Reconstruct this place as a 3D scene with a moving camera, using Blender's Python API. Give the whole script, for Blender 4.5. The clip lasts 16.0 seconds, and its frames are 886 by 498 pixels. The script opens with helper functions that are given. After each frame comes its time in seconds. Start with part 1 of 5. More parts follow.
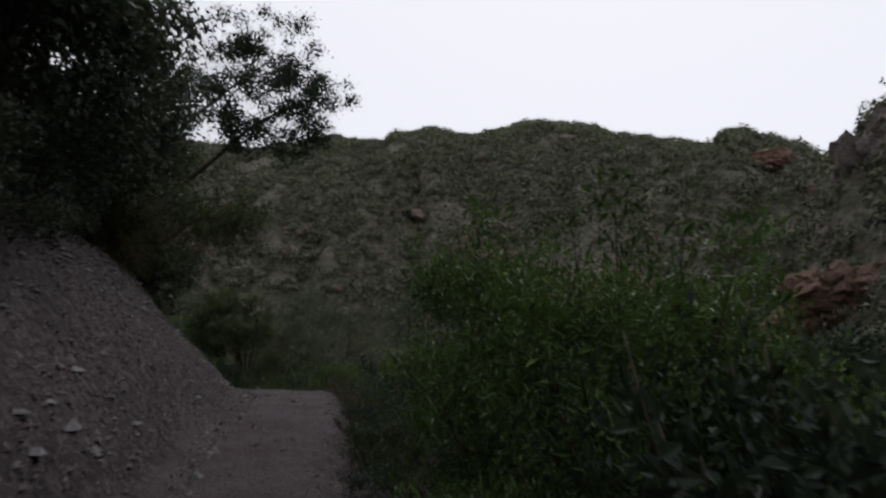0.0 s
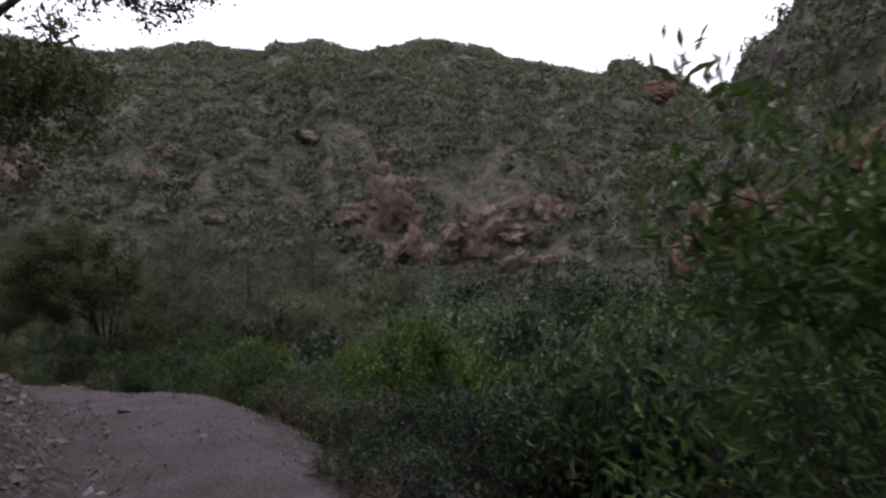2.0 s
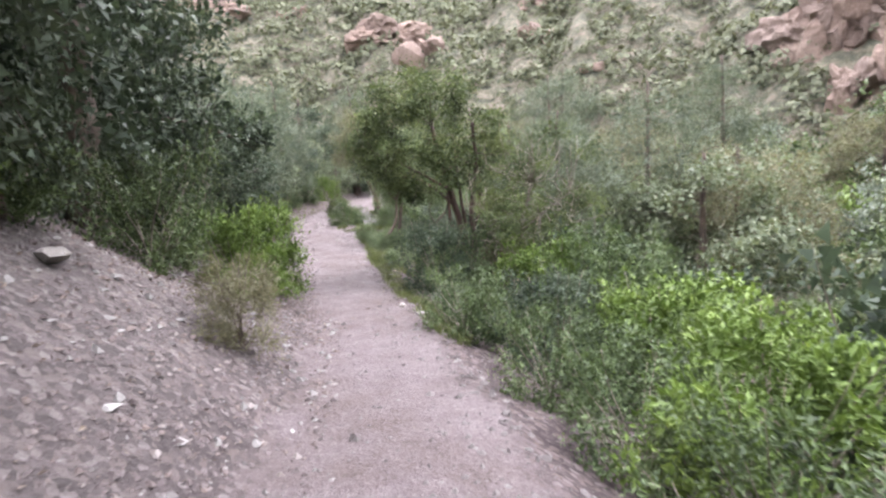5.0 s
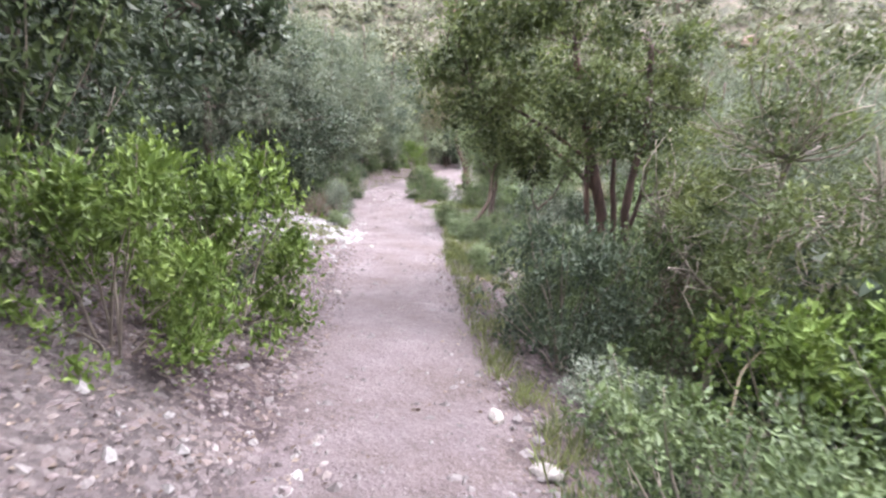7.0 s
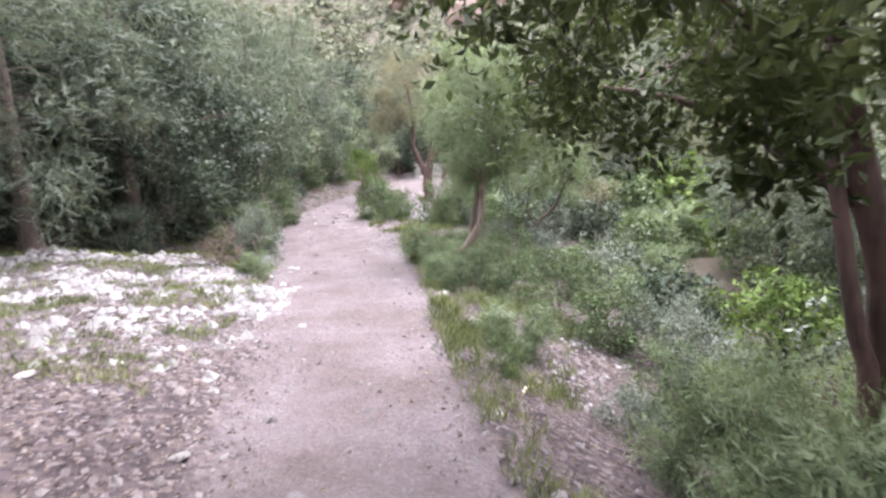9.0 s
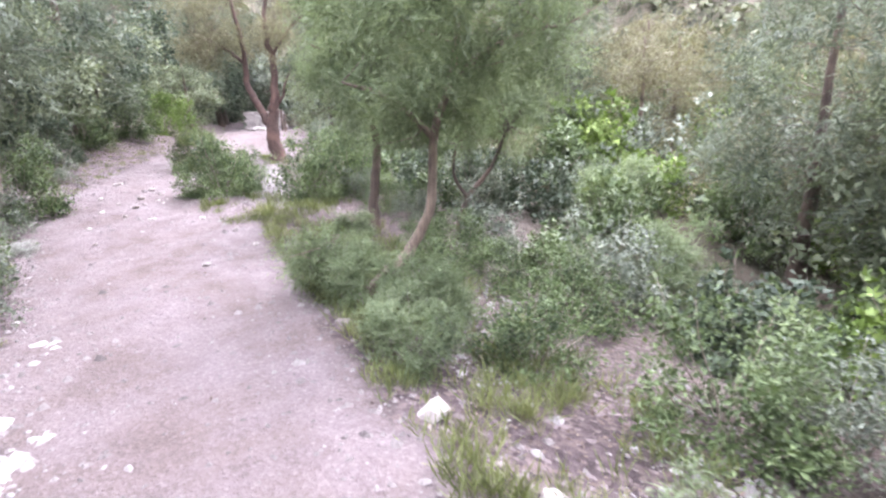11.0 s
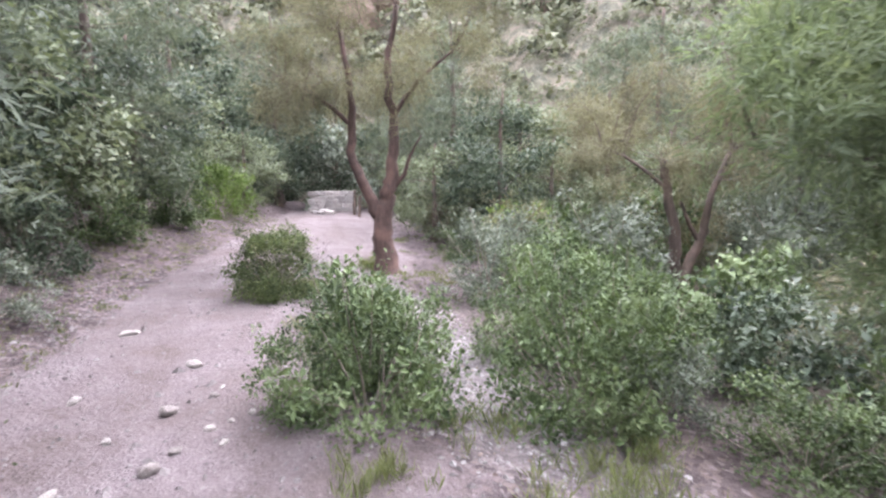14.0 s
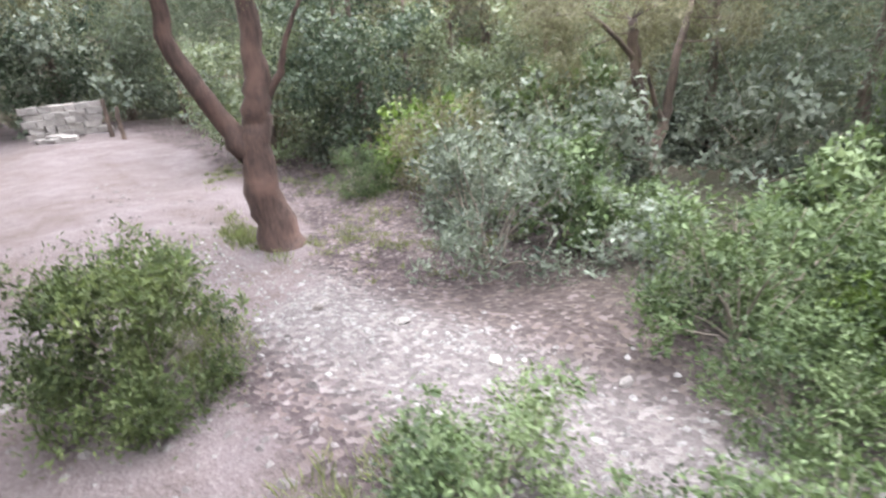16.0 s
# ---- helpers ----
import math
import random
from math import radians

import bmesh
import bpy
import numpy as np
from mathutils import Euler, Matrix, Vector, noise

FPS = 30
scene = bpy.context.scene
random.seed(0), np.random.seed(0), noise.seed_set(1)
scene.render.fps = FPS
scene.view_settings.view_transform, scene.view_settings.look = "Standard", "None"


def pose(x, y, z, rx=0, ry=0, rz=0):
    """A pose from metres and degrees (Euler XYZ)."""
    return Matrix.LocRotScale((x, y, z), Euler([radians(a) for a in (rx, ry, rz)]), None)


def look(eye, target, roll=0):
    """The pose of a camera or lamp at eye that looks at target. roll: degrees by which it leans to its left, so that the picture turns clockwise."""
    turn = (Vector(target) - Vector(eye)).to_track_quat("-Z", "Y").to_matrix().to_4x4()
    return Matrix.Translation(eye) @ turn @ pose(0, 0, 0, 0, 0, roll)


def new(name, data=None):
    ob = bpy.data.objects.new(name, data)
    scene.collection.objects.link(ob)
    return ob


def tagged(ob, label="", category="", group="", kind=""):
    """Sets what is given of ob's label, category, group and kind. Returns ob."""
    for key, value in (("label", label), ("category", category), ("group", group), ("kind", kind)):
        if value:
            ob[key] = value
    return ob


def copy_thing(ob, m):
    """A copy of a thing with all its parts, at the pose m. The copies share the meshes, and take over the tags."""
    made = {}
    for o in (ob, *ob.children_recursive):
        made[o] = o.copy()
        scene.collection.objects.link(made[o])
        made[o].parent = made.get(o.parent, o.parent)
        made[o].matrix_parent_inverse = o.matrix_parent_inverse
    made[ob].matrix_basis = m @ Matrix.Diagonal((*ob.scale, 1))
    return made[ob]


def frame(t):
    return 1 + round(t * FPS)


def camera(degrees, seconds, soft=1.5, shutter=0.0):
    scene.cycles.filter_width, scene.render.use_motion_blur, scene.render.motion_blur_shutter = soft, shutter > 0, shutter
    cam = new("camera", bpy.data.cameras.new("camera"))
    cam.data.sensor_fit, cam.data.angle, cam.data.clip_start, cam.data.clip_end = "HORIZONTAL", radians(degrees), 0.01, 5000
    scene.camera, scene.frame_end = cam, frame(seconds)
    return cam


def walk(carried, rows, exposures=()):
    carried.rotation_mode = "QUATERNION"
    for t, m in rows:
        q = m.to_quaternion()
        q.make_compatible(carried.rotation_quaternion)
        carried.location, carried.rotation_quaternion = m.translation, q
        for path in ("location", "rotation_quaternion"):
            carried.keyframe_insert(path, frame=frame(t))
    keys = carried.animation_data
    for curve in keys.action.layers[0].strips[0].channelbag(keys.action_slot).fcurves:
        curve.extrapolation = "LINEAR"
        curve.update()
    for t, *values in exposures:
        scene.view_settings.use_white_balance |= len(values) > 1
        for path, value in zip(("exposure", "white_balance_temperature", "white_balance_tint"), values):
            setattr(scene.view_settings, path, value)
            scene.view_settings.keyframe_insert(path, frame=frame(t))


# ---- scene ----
# camera: seconds, x, y, z, yaw, pitch, lean
PATH = [
    (0, 6.274, -28.723, 1.101, -18.17, 13.44, -0.46),
    (0.5, 6.205, -27.448, 1.435, -24.91, 11.40, 1.11),
    (1, 6.100, -26.283, 1.592, -31.77, 7.68, -0.42),
    (1.5, 6.131, -25.335, 1.680, -32.17, 6.27, -1.03),
    (2, 6.207, -24.346, 1.856, -30.44, 5.33, 1.90),
    (2.5, 6.417, -23.378, 1.942, -27.62, 3.54, 3.58),
    (3, 6.590, -22.393, 2.050, -20.18, 0.18, 4.11),
    (3.5, 6.802, -21.356, 2.078, -9.02, -4.21, 4.01),
    (4, 6.824, -20.270, 2.165, 0.58, -9.00, 6.11),
    (4.5, 6.815, -19.182, 2.144, 5.92, -8.68, 5.60),
    (6.8, 5.630, -14.637, 1.835, 18.18, -10.07, -1.88),
    (7, 5.520, -14.245, 1.822, 19.54, -10.90, -1.64),
    (7.5, 5.076, -13.319, 1.817, 21.63, -12.95, -1.46),
    (8, 4.793, -12.351, 1.759, 19.75, -14.59, -0.40),
    (8.5, 4.314, -11.433, 1.695, 17.54, -12.76, 1.05),
    (9, 3.926, -10.599, 1.680, 13.74, -9.98, 1.69),
    (9.2, 3.754, -10.268, 1.700, 10.87, -9.83, 2.63),
    (11.3, 2.016, -6.357, 1.564, -5.13, -16.53, 1.89),
    (11.5, 1.811, -5.915, 1.487, -0.21, -15.44, 1.13),
    (12, 1.406, -4.981, 1.457, 7.26, -12.16, -0.32),
    (12.5, 1.012, -4.059, 1.575, 5.94, -9.29, -0.54),
    (13, 0.613, -3.140, 1.564, 2.65, -8.85, -0.53),
    (13.5, 0.131, -2.339, 1.778, 1.62, -8.26, 0.12),
    (14, -0.343, -1.388, 1.740, -1.58, -7.43, 0.14),
    (14.5, -0.823, -0.484, 1.734, -8.08, -9.14, -3.07),
    (15, -1.223, 0.415, 1.685, -15.33, -14.17, -3.41),
    (15.5, -1.568, 1.409, 1.735, -24.83, -18.84, -1.93),
    (16, -1.882, 2.241, 1.993, -28.32, -21.63, 4.79),
]
cam = camera(81.6, 16.0, soft=2.4, shutter=0.2)
walk(cam, [(t, pose(x, y, z, 90 + pitch, lean, yaw)) for t, x, y, z, yaw, pitch, lean in PATH],
     exposures=[(0.0, -0.98, 6250, 14), (0.5, -0.98, 6200, 16), (1.0, -0.54, 6170, 21), (2.0, -0.21, 6120, 23), (2.6, 0.28, 6120, 23), (3.1, 1.01, 6120, 23), (3.6, 2.03, 6120, 23), (4.2, 2.38, 6300, 18), (7.0, 2.83, 6250, 21), (7.5, 2.73, 6220, 22), (8.0, 3.03, 6150, 24), (9.0, 2.80, 6250, 21), (9.2, 2.83, 6200, 23), (11.5, 3.06, 6090, 24), (12.0, 2.96, 6140, 23), (12.5, 2.70, 6190, 21), (14.0, 2.69, 6140, 22), (15.0, 2.87, 6190, 21), (16.0, 2.70, 6310, 13)])

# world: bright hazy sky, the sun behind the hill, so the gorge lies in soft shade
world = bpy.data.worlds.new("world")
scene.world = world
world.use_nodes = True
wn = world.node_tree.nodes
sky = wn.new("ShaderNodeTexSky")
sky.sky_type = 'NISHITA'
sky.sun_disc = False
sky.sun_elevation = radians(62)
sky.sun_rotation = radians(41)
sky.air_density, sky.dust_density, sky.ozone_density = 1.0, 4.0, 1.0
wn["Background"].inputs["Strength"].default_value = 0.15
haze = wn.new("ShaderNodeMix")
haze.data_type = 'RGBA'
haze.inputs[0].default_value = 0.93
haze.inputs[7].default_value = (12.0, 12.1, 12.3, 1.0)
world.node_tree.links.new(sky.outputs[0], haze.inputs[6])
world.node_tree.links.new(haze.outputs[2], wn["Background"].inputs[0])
sun_data = bpy.data.lights.new("sun", 'SUN')
sun_data.energy, sun_data.angle, sun_data.color = 1.0, radians(16), (1.0, 0.97, 0.93)
sun_lamp = new("sun", sun_data)
sun_lamp.matrix_world = look((0, 0, 60), (-14, -16, 20))

# ---- materials ----
def material(name):
    m = bpy.data.materials.new(name)
    m.use_nodes = True
    n, l = m.node_tree.nodes, m.node_tree.links
    return m, n, l, n["Principled BSDF"]


def noise_node(n, l, scale, detail=4.0, rough=0.55, coord=None):
    if coord is None:
        coord = n.new("ShaderNodeNewGeometry").outputs["Position"]
    x = n.new("ShaderNodeTexNoise")
    x.inputs["Scale"].default_value, x.inputs["Detail"].default_value = scale, detail
    x.inputs["Roughness"].default_value = rough
    l.new(coord, x.inputs["Vector"])
    return x.outputs["Fac"]


def ramp(n, l, fac, stops):
    r = n.new("ShaderNodeValToRGB")
    e = r.color_ramp.elements
    while len(e) < len(stops):
        e.new(0.5)
    for k, (p, c) in zip(e, stops):
        k.position, k.color = p, (*c, 1.0)
    l.new(fac, r.inputs[0])
    return r.outputs[0]


def mixed(n, l, fac, a, b, blend='MIX'):
    m = n.new("ShaderNodeMix")
    m.data_type, m.blend_type = 'RGBA', blend
    for socket, value in ((m.inputs[0], fac), (m.inputs[6], a), (m.inputs[7], b)):
        if isinstance(value, (int, float)):
            socket.default_value = value
        elif isinstance(value, tuple):
            socket.default_value = (*value, 1.0)
        else:
            l.new(value, socket)
    return m.outputs[2]


def bumped(n, l, bsdf, height, strength, distance):
    b = n.new("ShaderNodeBump")
    b.inputs["Strength"].default_value, b.inputs["Distance"].default_value = strength, distance
    l.new(height, b.inputs["Height"])
    l.new(b.outputs[0], bsdf.inputs["Normal"])


def sat(c, k):
    return tuple(min(1.0, v * k) for v in c)


def leaf_material(name, dark, mid, light, gloss=0.5, through_part=0.22):
    """Leaves: colour by leaf and by clump, a waxy gloss and some light through the blade."""
    m, n, l, b = material(name)
    dark, mid, light = sat(dark, 0.72), sat(mid, 0.72), sat(light, 0.72)
    geo = n.new("ShaderNodeNewGeometry")
    clump = noise_node(n, l, 1.7, 3.0)
    fine = noise_node(n, l, 14.0, 2.0)
    per_leaf = ramp(n, l, geo.outputs["Random Per Island"], [(0.0, sat(dark, 0.7)), (0.3, dark), (0.6, mid), (0.9, mid), (1.0, light)])
    per_clump = ramp(n, l, clump, [(0.36, sat(dark, 0.6)), (0.52, mid), (0.68, light)])
    colour = mixed(n, l, 0.5, per_leaf, per_clump)
    tone = ramp(n, l, fine, [(0.3, (0.75, 0.75, 0.75)), (0.7, (1.15, 1.15, 1.15))])
    colour = mixed(n, l, 1.0, colour, tone, 'MULTIPLY')
    l.new(colour, b.inputs["Base Color"])
    b.inputs["Roughness"].default_value = gloss
    b.inputs["Specular IOR Level"].default_value = 0.18
    tr = n.new("ShaderNodeBsdfTranslucent")
    l.new(mixed(n, l, 1.0, colour, (1.12, 1.12, 0.75), 'MULTIPLY'), tr.inputs[0])
    mx = n.new("ShaderNodeMixShader")
    mx.inputs[0].default_value = through_part
    l.new(b.outputs[0], mx.inputs[1])
    l.new(tr.outputs[0], mx.inputs[2])
    l.new(mx.outputs[0], n["Material Output"].inputs[0])
    return m


LEAF = {
    "green": leaf_material("leaf_green", (0.042, 0.068, 0.034), (0.120, 0.172, 0.076), (0.245, 0.308, 0.160)),
    "dark": leaf_material("leaf_dark", (0.032, 0.052, 0.036), (0.080, 0.112, 0.074), (0.160, 0.196, 0.136)),
    "bright": leaf_material("leaf_bright", (0.066, 0.118, 0.022), (0.152, 0.232, 0.056), (0.290, 0.390, 0.110)),
    "grey": leaf_material("leaf_grey", (0.097, 0.122, 0.100), (0.207, 0.243, 0.194), (0.351, 0.386, 0.325), 0.6),
    "feather": leaf_material("leaf_feather", (0.098, 0.136, 0.080), (0.208, 0.268, 0.158), (0.345, 0.412, 0.272), 0.65, 0.45),
    "rusty": leaf_material("leaf_rusty", (0.112, 0.110, 0.076), (0.225, 0.218, 0.148), (0.350, 0.335, 0.250), 0.7, 0.4),
    "pale": leaf_material("leaf_pale", (0.240, 0.260, 0.240), (0.400, 0.430, 0.410), (0.560, 0.580, 0.560), 0.7),
    "dry": leaf_material("leaf_dry", (0.110, 0.085, 0.066), (0.209, 0.163, 0.128), (0.330, 0.270, 0.209), 0.8, 0.1),
    # hill leaves are lightened to stand in for haze over the mountainside
    "hill": leaf_material("leaf_hill", (0.078, 0.092, 0.060), (0.182, 0.198, 0.130), (0.310, 0.315, 0.225), 0.8, 0.2),
    "pine": leaf_material("leaf_pine", (0.068, 0.090, 0.066), (0.150, 0.184, 0.138), (0.265, 0.300, 0.240), 0.65, 0.35),
    # valley leaves carry the hazy light on the farther trees in their paler colour
    "valley": leaf_material("leaf_valley", (0.090, 0.116, 0.074), (0.195, 0.234, 0.150), (0.335, 0.370, 0.265), 0.6, 0.3),
    "holm": leaf_material("leaf_holm", (0.022, 0.036, 0.022), (0.058, 0.086, 0.048), (0.125, 0.160, 0.092)),
    "willow": leaf_material("leaf_willow", (0.048, 0.088, 0.028), (0.130, 0.220, 0.062), (0.280, 0.390, 0.150), 0.38, 0.25),
    "grass": leaf_material("leaf_grass", (0.082, 0.106, 0.042), (0.170, 0.202, 0.080), (0.295, 0.308, 0.150), 0.6),
    "oak": leaf_material("leaf_oak", (0.046, 0.066, 0.030), (0.120, 0.160, 0.066), (0.260, 0.300, 0.135), 0.5, 0.3),
}


def bark_material(name, dark, light, red=0.0):
    m, n, l, b = material(name)
    co = n.new("ShaderNodeTexCoord")
    mp = n.new("ShaderNodeMapping")
    mp.inputs["Scale"].default_value = (9, 9, 1.6)
    l.new(co.outputs["Object"], mp.inputs[0])
    streak = noise_node(n, l, 3.0, 6.0, 0.65, mp.outputs[0])
    patch = noise_node(n, l, 2.2, 3.0)
    colour = ramp(n, l, streak, [(0.3, dark), (0.7, light)])
    colour = mixed(n, l, ramp(n, l, patch, [(0.5, (0, 0, 0)), (0.7, (1, 1, 1))]), colour, sat(light, 1.3 + red))
    l.new(colour, b.inputs["Base Color"])
    b.inputs["Roughness"].default_value = 0.85
    bumped(n, l, b, streak, 0.7, 0.02)
    return m


BARK_DARK = bark_material("bark_dark", (0.022, 0.016, 0.013), (0.085, 0.060, 0.048))
BARK_RED = bark_material("bark_red", (0.018, 0.010, 0.008), (0.074, 0.042, 0.034))
BARK_TAN = bark_material("bark_tan", (0.055, 0.040, 0.032), (0.190, 0.145, 0.115))
BARK_GREY = bark_material("bark_grey", (0.075, 0.062, 0.052), (0.210, 0.180, 0.150))
WOOD_BARE = bark_material("wood_bare", (0.22, 0.17, 0.12), (0.46, 0.38, 0.29))


def stone_material(name, a, b_, c, scale=3.0, relief=0.03, crag=False):
    m, n, l, b = material(name)
    a, b_, c = sat(a, 0.75), sat(b_, 0.75), sat(c, 0.75)
    co = n.new("ShaderNodeNewGeometry").outputs["Position"] if crag else n.new("ShaderNodeTexCoord").outputs["Object"]
    big = noise_node(n, l, scale * 0.3, 5.0, 0.6, co)
    fine = noise_node(n, l, scale * 7, 6.0, 0.7, co)
    info = n.new("ShaderNodeObjectInfo")
    colour = mixed(n, l, 0.5, ramp(n, l, big, [(0.3, a), (0.5, b_), (0.72, c)]),
                   ramp(n, l, fine, [(0.3, sat(a, 0.8)), (0.55, b_), (0.8, sat(c, 1.1))]))
    shade = ramp(n, l, info.outputs["Random"], [(0.0, (0.75, 0.74, 0.74)), (1.0, (1.15, 1.13, 1.1))])
    l.new(mixed(n, l, 1.0, colour, shade, 'MULTIPLY'), b.inputs["Base Color"])
    b.inputs["Roughness"].default_value = 0.9
    bumped(n, l, b, fine, 0.8, relief)
    return m


STONE_PALE = stone_material("stone_pale", (0.21, 0.19, 0.185), (0.32, 0.30, 0.29), (0.46, 0.44, 0.43), 8.0, 0.01)
STONE_GREY = stone_material("stone_grey", (0.13, 0.115, 0.11), (0.22, 0.195, 0.19), (0.34, 0.31, 0.30), 8.0, 0.01)
ROCK_PINK = stone_material("rock_pink", (0.155, 0.108, 0.090), (0.310, 0.226, 0.190), (0.44, 0.345, 0.300), 0.6, 0.6, True)
ROCK_RED = stone_material("rock_red", (0.13, 0.074, 0.054), (0.28, 0.165, 0.118), (0.42, 0.285, 0.215), 0.6, 0.6, True)
ROCK_GREY = stone_material("rock_grey", (0.13, 0.115, 0.10), (0.23, 0.20, 0.175), (0.36, 0.325, 0.29), 0.6, 0.6, True)


def ground_material():
    """Trodden pale earth and gravel on the trail (by a mesh attribute), litter, stones and thin grass beside it."""
    m, n, l, b = material("ground_earth")
    at = n.new("ShaderNodeAttribute")
    at.attribute_name = "cover"
    sep = n.new("ShaderNodeSeparateColor")
    l.new(at.outputs["Color"], sep.inputs[0])
    big = noise_node(n, l, 0.55, 5.0)
    wide = noise_node(n, l, 1.3, 4.0, 0.6)
    mid = noise_node(n, l, 5.0, 6.0, 0.68)
    fine = noise_node(n, l, 38.0, 6.0, 0.75)
    place = n.new("ShaderNodeNewGeometry").outputs["Position"]

    def cells(scale):
        v = n.new("ShaderNodeTexVoronoi")
        v.inputs["Scale"].default_value = scale
        l.new(place, v.inputs["Vector"])
        grey = n.new("ShaderNodeSeparateColor")
        l.new(v.outputs["Color"], grey.inputs[0])
        return v.outputs["Distance"], grey.outputs[0]
    chip_d, chip_c = cells(24.0)
    grit_d, grit_c = cells(62.0)
    grit = ramp(n, l, grit_c, [(0.0, (0.080, 0.068, 0.071)), (0.45, (0.148, 0.130, 0.133)), (0.85, (0.205, 0.184, 0.187)), (1.0, (0.36, 0.335, 0.335))])
    trail = mixed(n, l, 0.34, ramp(n, l, mid, [(0.3, (0.125, 0.102, 0.103)), (0.7, (0.232, 0.199, 0.199))]), grit)
    trail = mixed(n, l, 0.28, trail, ramp(n, l, fine, [(0.35, (0.080, 0.064, 0.065)), (0.7, (0.28, 0.245, 0.243))]))
    trail = mixed(n, l, 1.0, trail, ramp(n, l, wide, [(0.35, (0.78, 0.73, 0.70)), (0.65, (1.10, 1.08, 1.12))]), 'MULTIPLY')
    chips = ramp(n, l, chip_c, [(0.0, (0.040, 0.031, 0.032)), (0.3, (0.085, 0.068, 0.070)), (0.6, (0.150, 0.125, 0.124)), (0.82, (0.205, 0.168, 0.145)), (1.0, (0.36, 0.33, 0.325))])
    litter = mixed(n, l, 0.62, ramp(n, l, mid, [(0.35, (0.060, 0.047, 0.048)), (0.65, (0.165, 0.138, 0.140))]), chips)
    litter = mixed(n, l, 1.0, litter, ramp(n, l, wide, [(0.32, (0.52, 0.48, 0.50)), (0.66, (1.02, 0.98, 1.00))]), 'MULTIPLY')
    soil = ramp(n, l, big, [(0.35, (0.045, 0.050, 0.025)), (0.6, (0.090, 0.074, 0.052))])
    gravel = mixed(n, l, 0.6, ramp(n, l, chip_c, [(0.0, (0.10, 0.092, 0.092)), (0.5, (0.22, 0.205, 0.205)), (1.0, (0.42, 0.40, 0.40))]),
                   ramp(n, l, fine, [(0.3, (0.13, 0.115, 0.112)), (0.7, (0.34, 0.32, 0.318))]))
    colour = mixed(n, l, sep.outputs[1], soil, litter)
    colour = mixed(n, l, sep.outputs[2], colour, gravel)
    edge = n.new("ShaderNodeMath")
    edge.operation = 'ADD'
    wob = n.new("ShaderNodeMath")
    wob.operation = 'MULTIPLY_ADD'
    l.new(mixed(n, l, 0.5, mid, wide), wob.inputs[0])
    wob.inputs[1].default_value, wob.inputs[2].default_value = 1.5, -0.75
    l.new(sep.outputs[0], edge.inputs[0])
    l.new(wob.outputs[0], edge.inputs[1])
    colour = mixed(n, l, ramp(n, l, edge.outputs[0], [(0.3, (0, 0, 0)), (0.7, (1, 1, 1))]), colour, trail)
    colour = mixed(n, l, 1.0, colour, (0.69, 0.685, 0.69), 'MULTIPLY')
    l.new(colour, b.inputs["Base Color"])
    b.inputs["Roughness"].default_value = 0.95
    b.inputs["Specular IOR Level"].default_value = 0.2
    bumped(n, l, b, mixed(n, l, 0.4, mixed(n, l, 0.5, fine, mixed(n, l, 0.5, chip_d, grit_d)), mid), 1.0, 0.09)
    return m


def hill_material():
    """Dry scrub floor of brown earth and low growth, with bare pinkish rock showing through."""
    m, n, l, b = material("hill_scrub")
    big = noise_node(n, l, 0.045, 6.0, 0.6)
    mid = noise_node(n, l, 0.35, 6.0, 0.65)
    fine = noise_node(n, l, 0.95, 7.0, 0.72)
    scrub = mixed(n, l, 0.75, ramp(n, l, mid, [(0.35, (0.040, 0.044, 0.027)), (0.65, (0.110, 0.096, 0.070))]),
                  ramp(n, l, fine, [(0.40, (0.020, 0.024, 0.014)), (0.50, (0.080, 0.080, 0.050)), (0.62, (0.165, 0.132, 0.105))]))
    rock = mixed(n, l, 0.5, ramp(n, l, mid, [(0.3, (0.12, 0.086, 0.070)), (0.7, (0.25, 0.188, 0.160))]),
                 ramp(n, l, fine, [(0.35, (0.060, 0.044, 0.035)), (0.65, (0.29, 0.225, 0.192))]))
    where = ramp(n, l, mixed(n, l, 0.45, big, mid), [(0.61, (0, 0, 0)), (0.69, (1, 1, 1))])
    l.new(mixed(n, l, where, scrub, rock), b.inputs["Base Color"])
    b.inputs["Roughness"].default_value = 0.95
    bumped(n, l, b, mixed(n, l, 0.6, mid, fine), 1.0, 1.2)
    return m


GROUND = ground_material()
HILL = hill_material()

# ---- terrain ----
TRAIL_Y = np.array([-36, -31, -28.7, -26.3, -24.4, -22.4, -20.3, -18.5, -16.5, -14.6, -13.3, -12.35, -11.4, -10, -8.3, -6.4, -4.6, -3.2, -1.6, -0.3, 1, 2.5, 4.5, 7, 10, 15, 20.5, 27, 40])
TRAIL_X = np.array([6.3, 6.3, 6.25, 6.1, 6.2, 6.45, 6.6, 6.45, 6.15, 5.6, 5.05, 4.75, 4.25, 3.6, 2.8, 1.9, 1.2, 0.5, -0.5, -1.3, -1.9, -2.5, -3.0, -3.5, -3.9, -4.3, -4.9, -7.0, -10])
TRAIL_Z = np.array([-.7, -.5, -.28, .18, .42, .62, .74, .74, .66, .46, .40, .36, .30, .24, .17, .10, .05, .02, .02, .06, .14, .20, .24, .28, .34, .45, .58, .7, .9])
PROF_Y = np.array([-34, -26, -21, -17, -14, -11, -7, -3, 1, 5, 10, 20, 40])
HALF_L = np.array([.55, .55, .75, .75, .65, .65, .75, 1.1, 1.1, 1.0, 1.0, 1.2, 1.2])
HALF_R = np.array([.50, .48, .68, .80, .65, .65, .80, 1.0, 1.75, 1.1, 1.0, 1.2, 1.2])
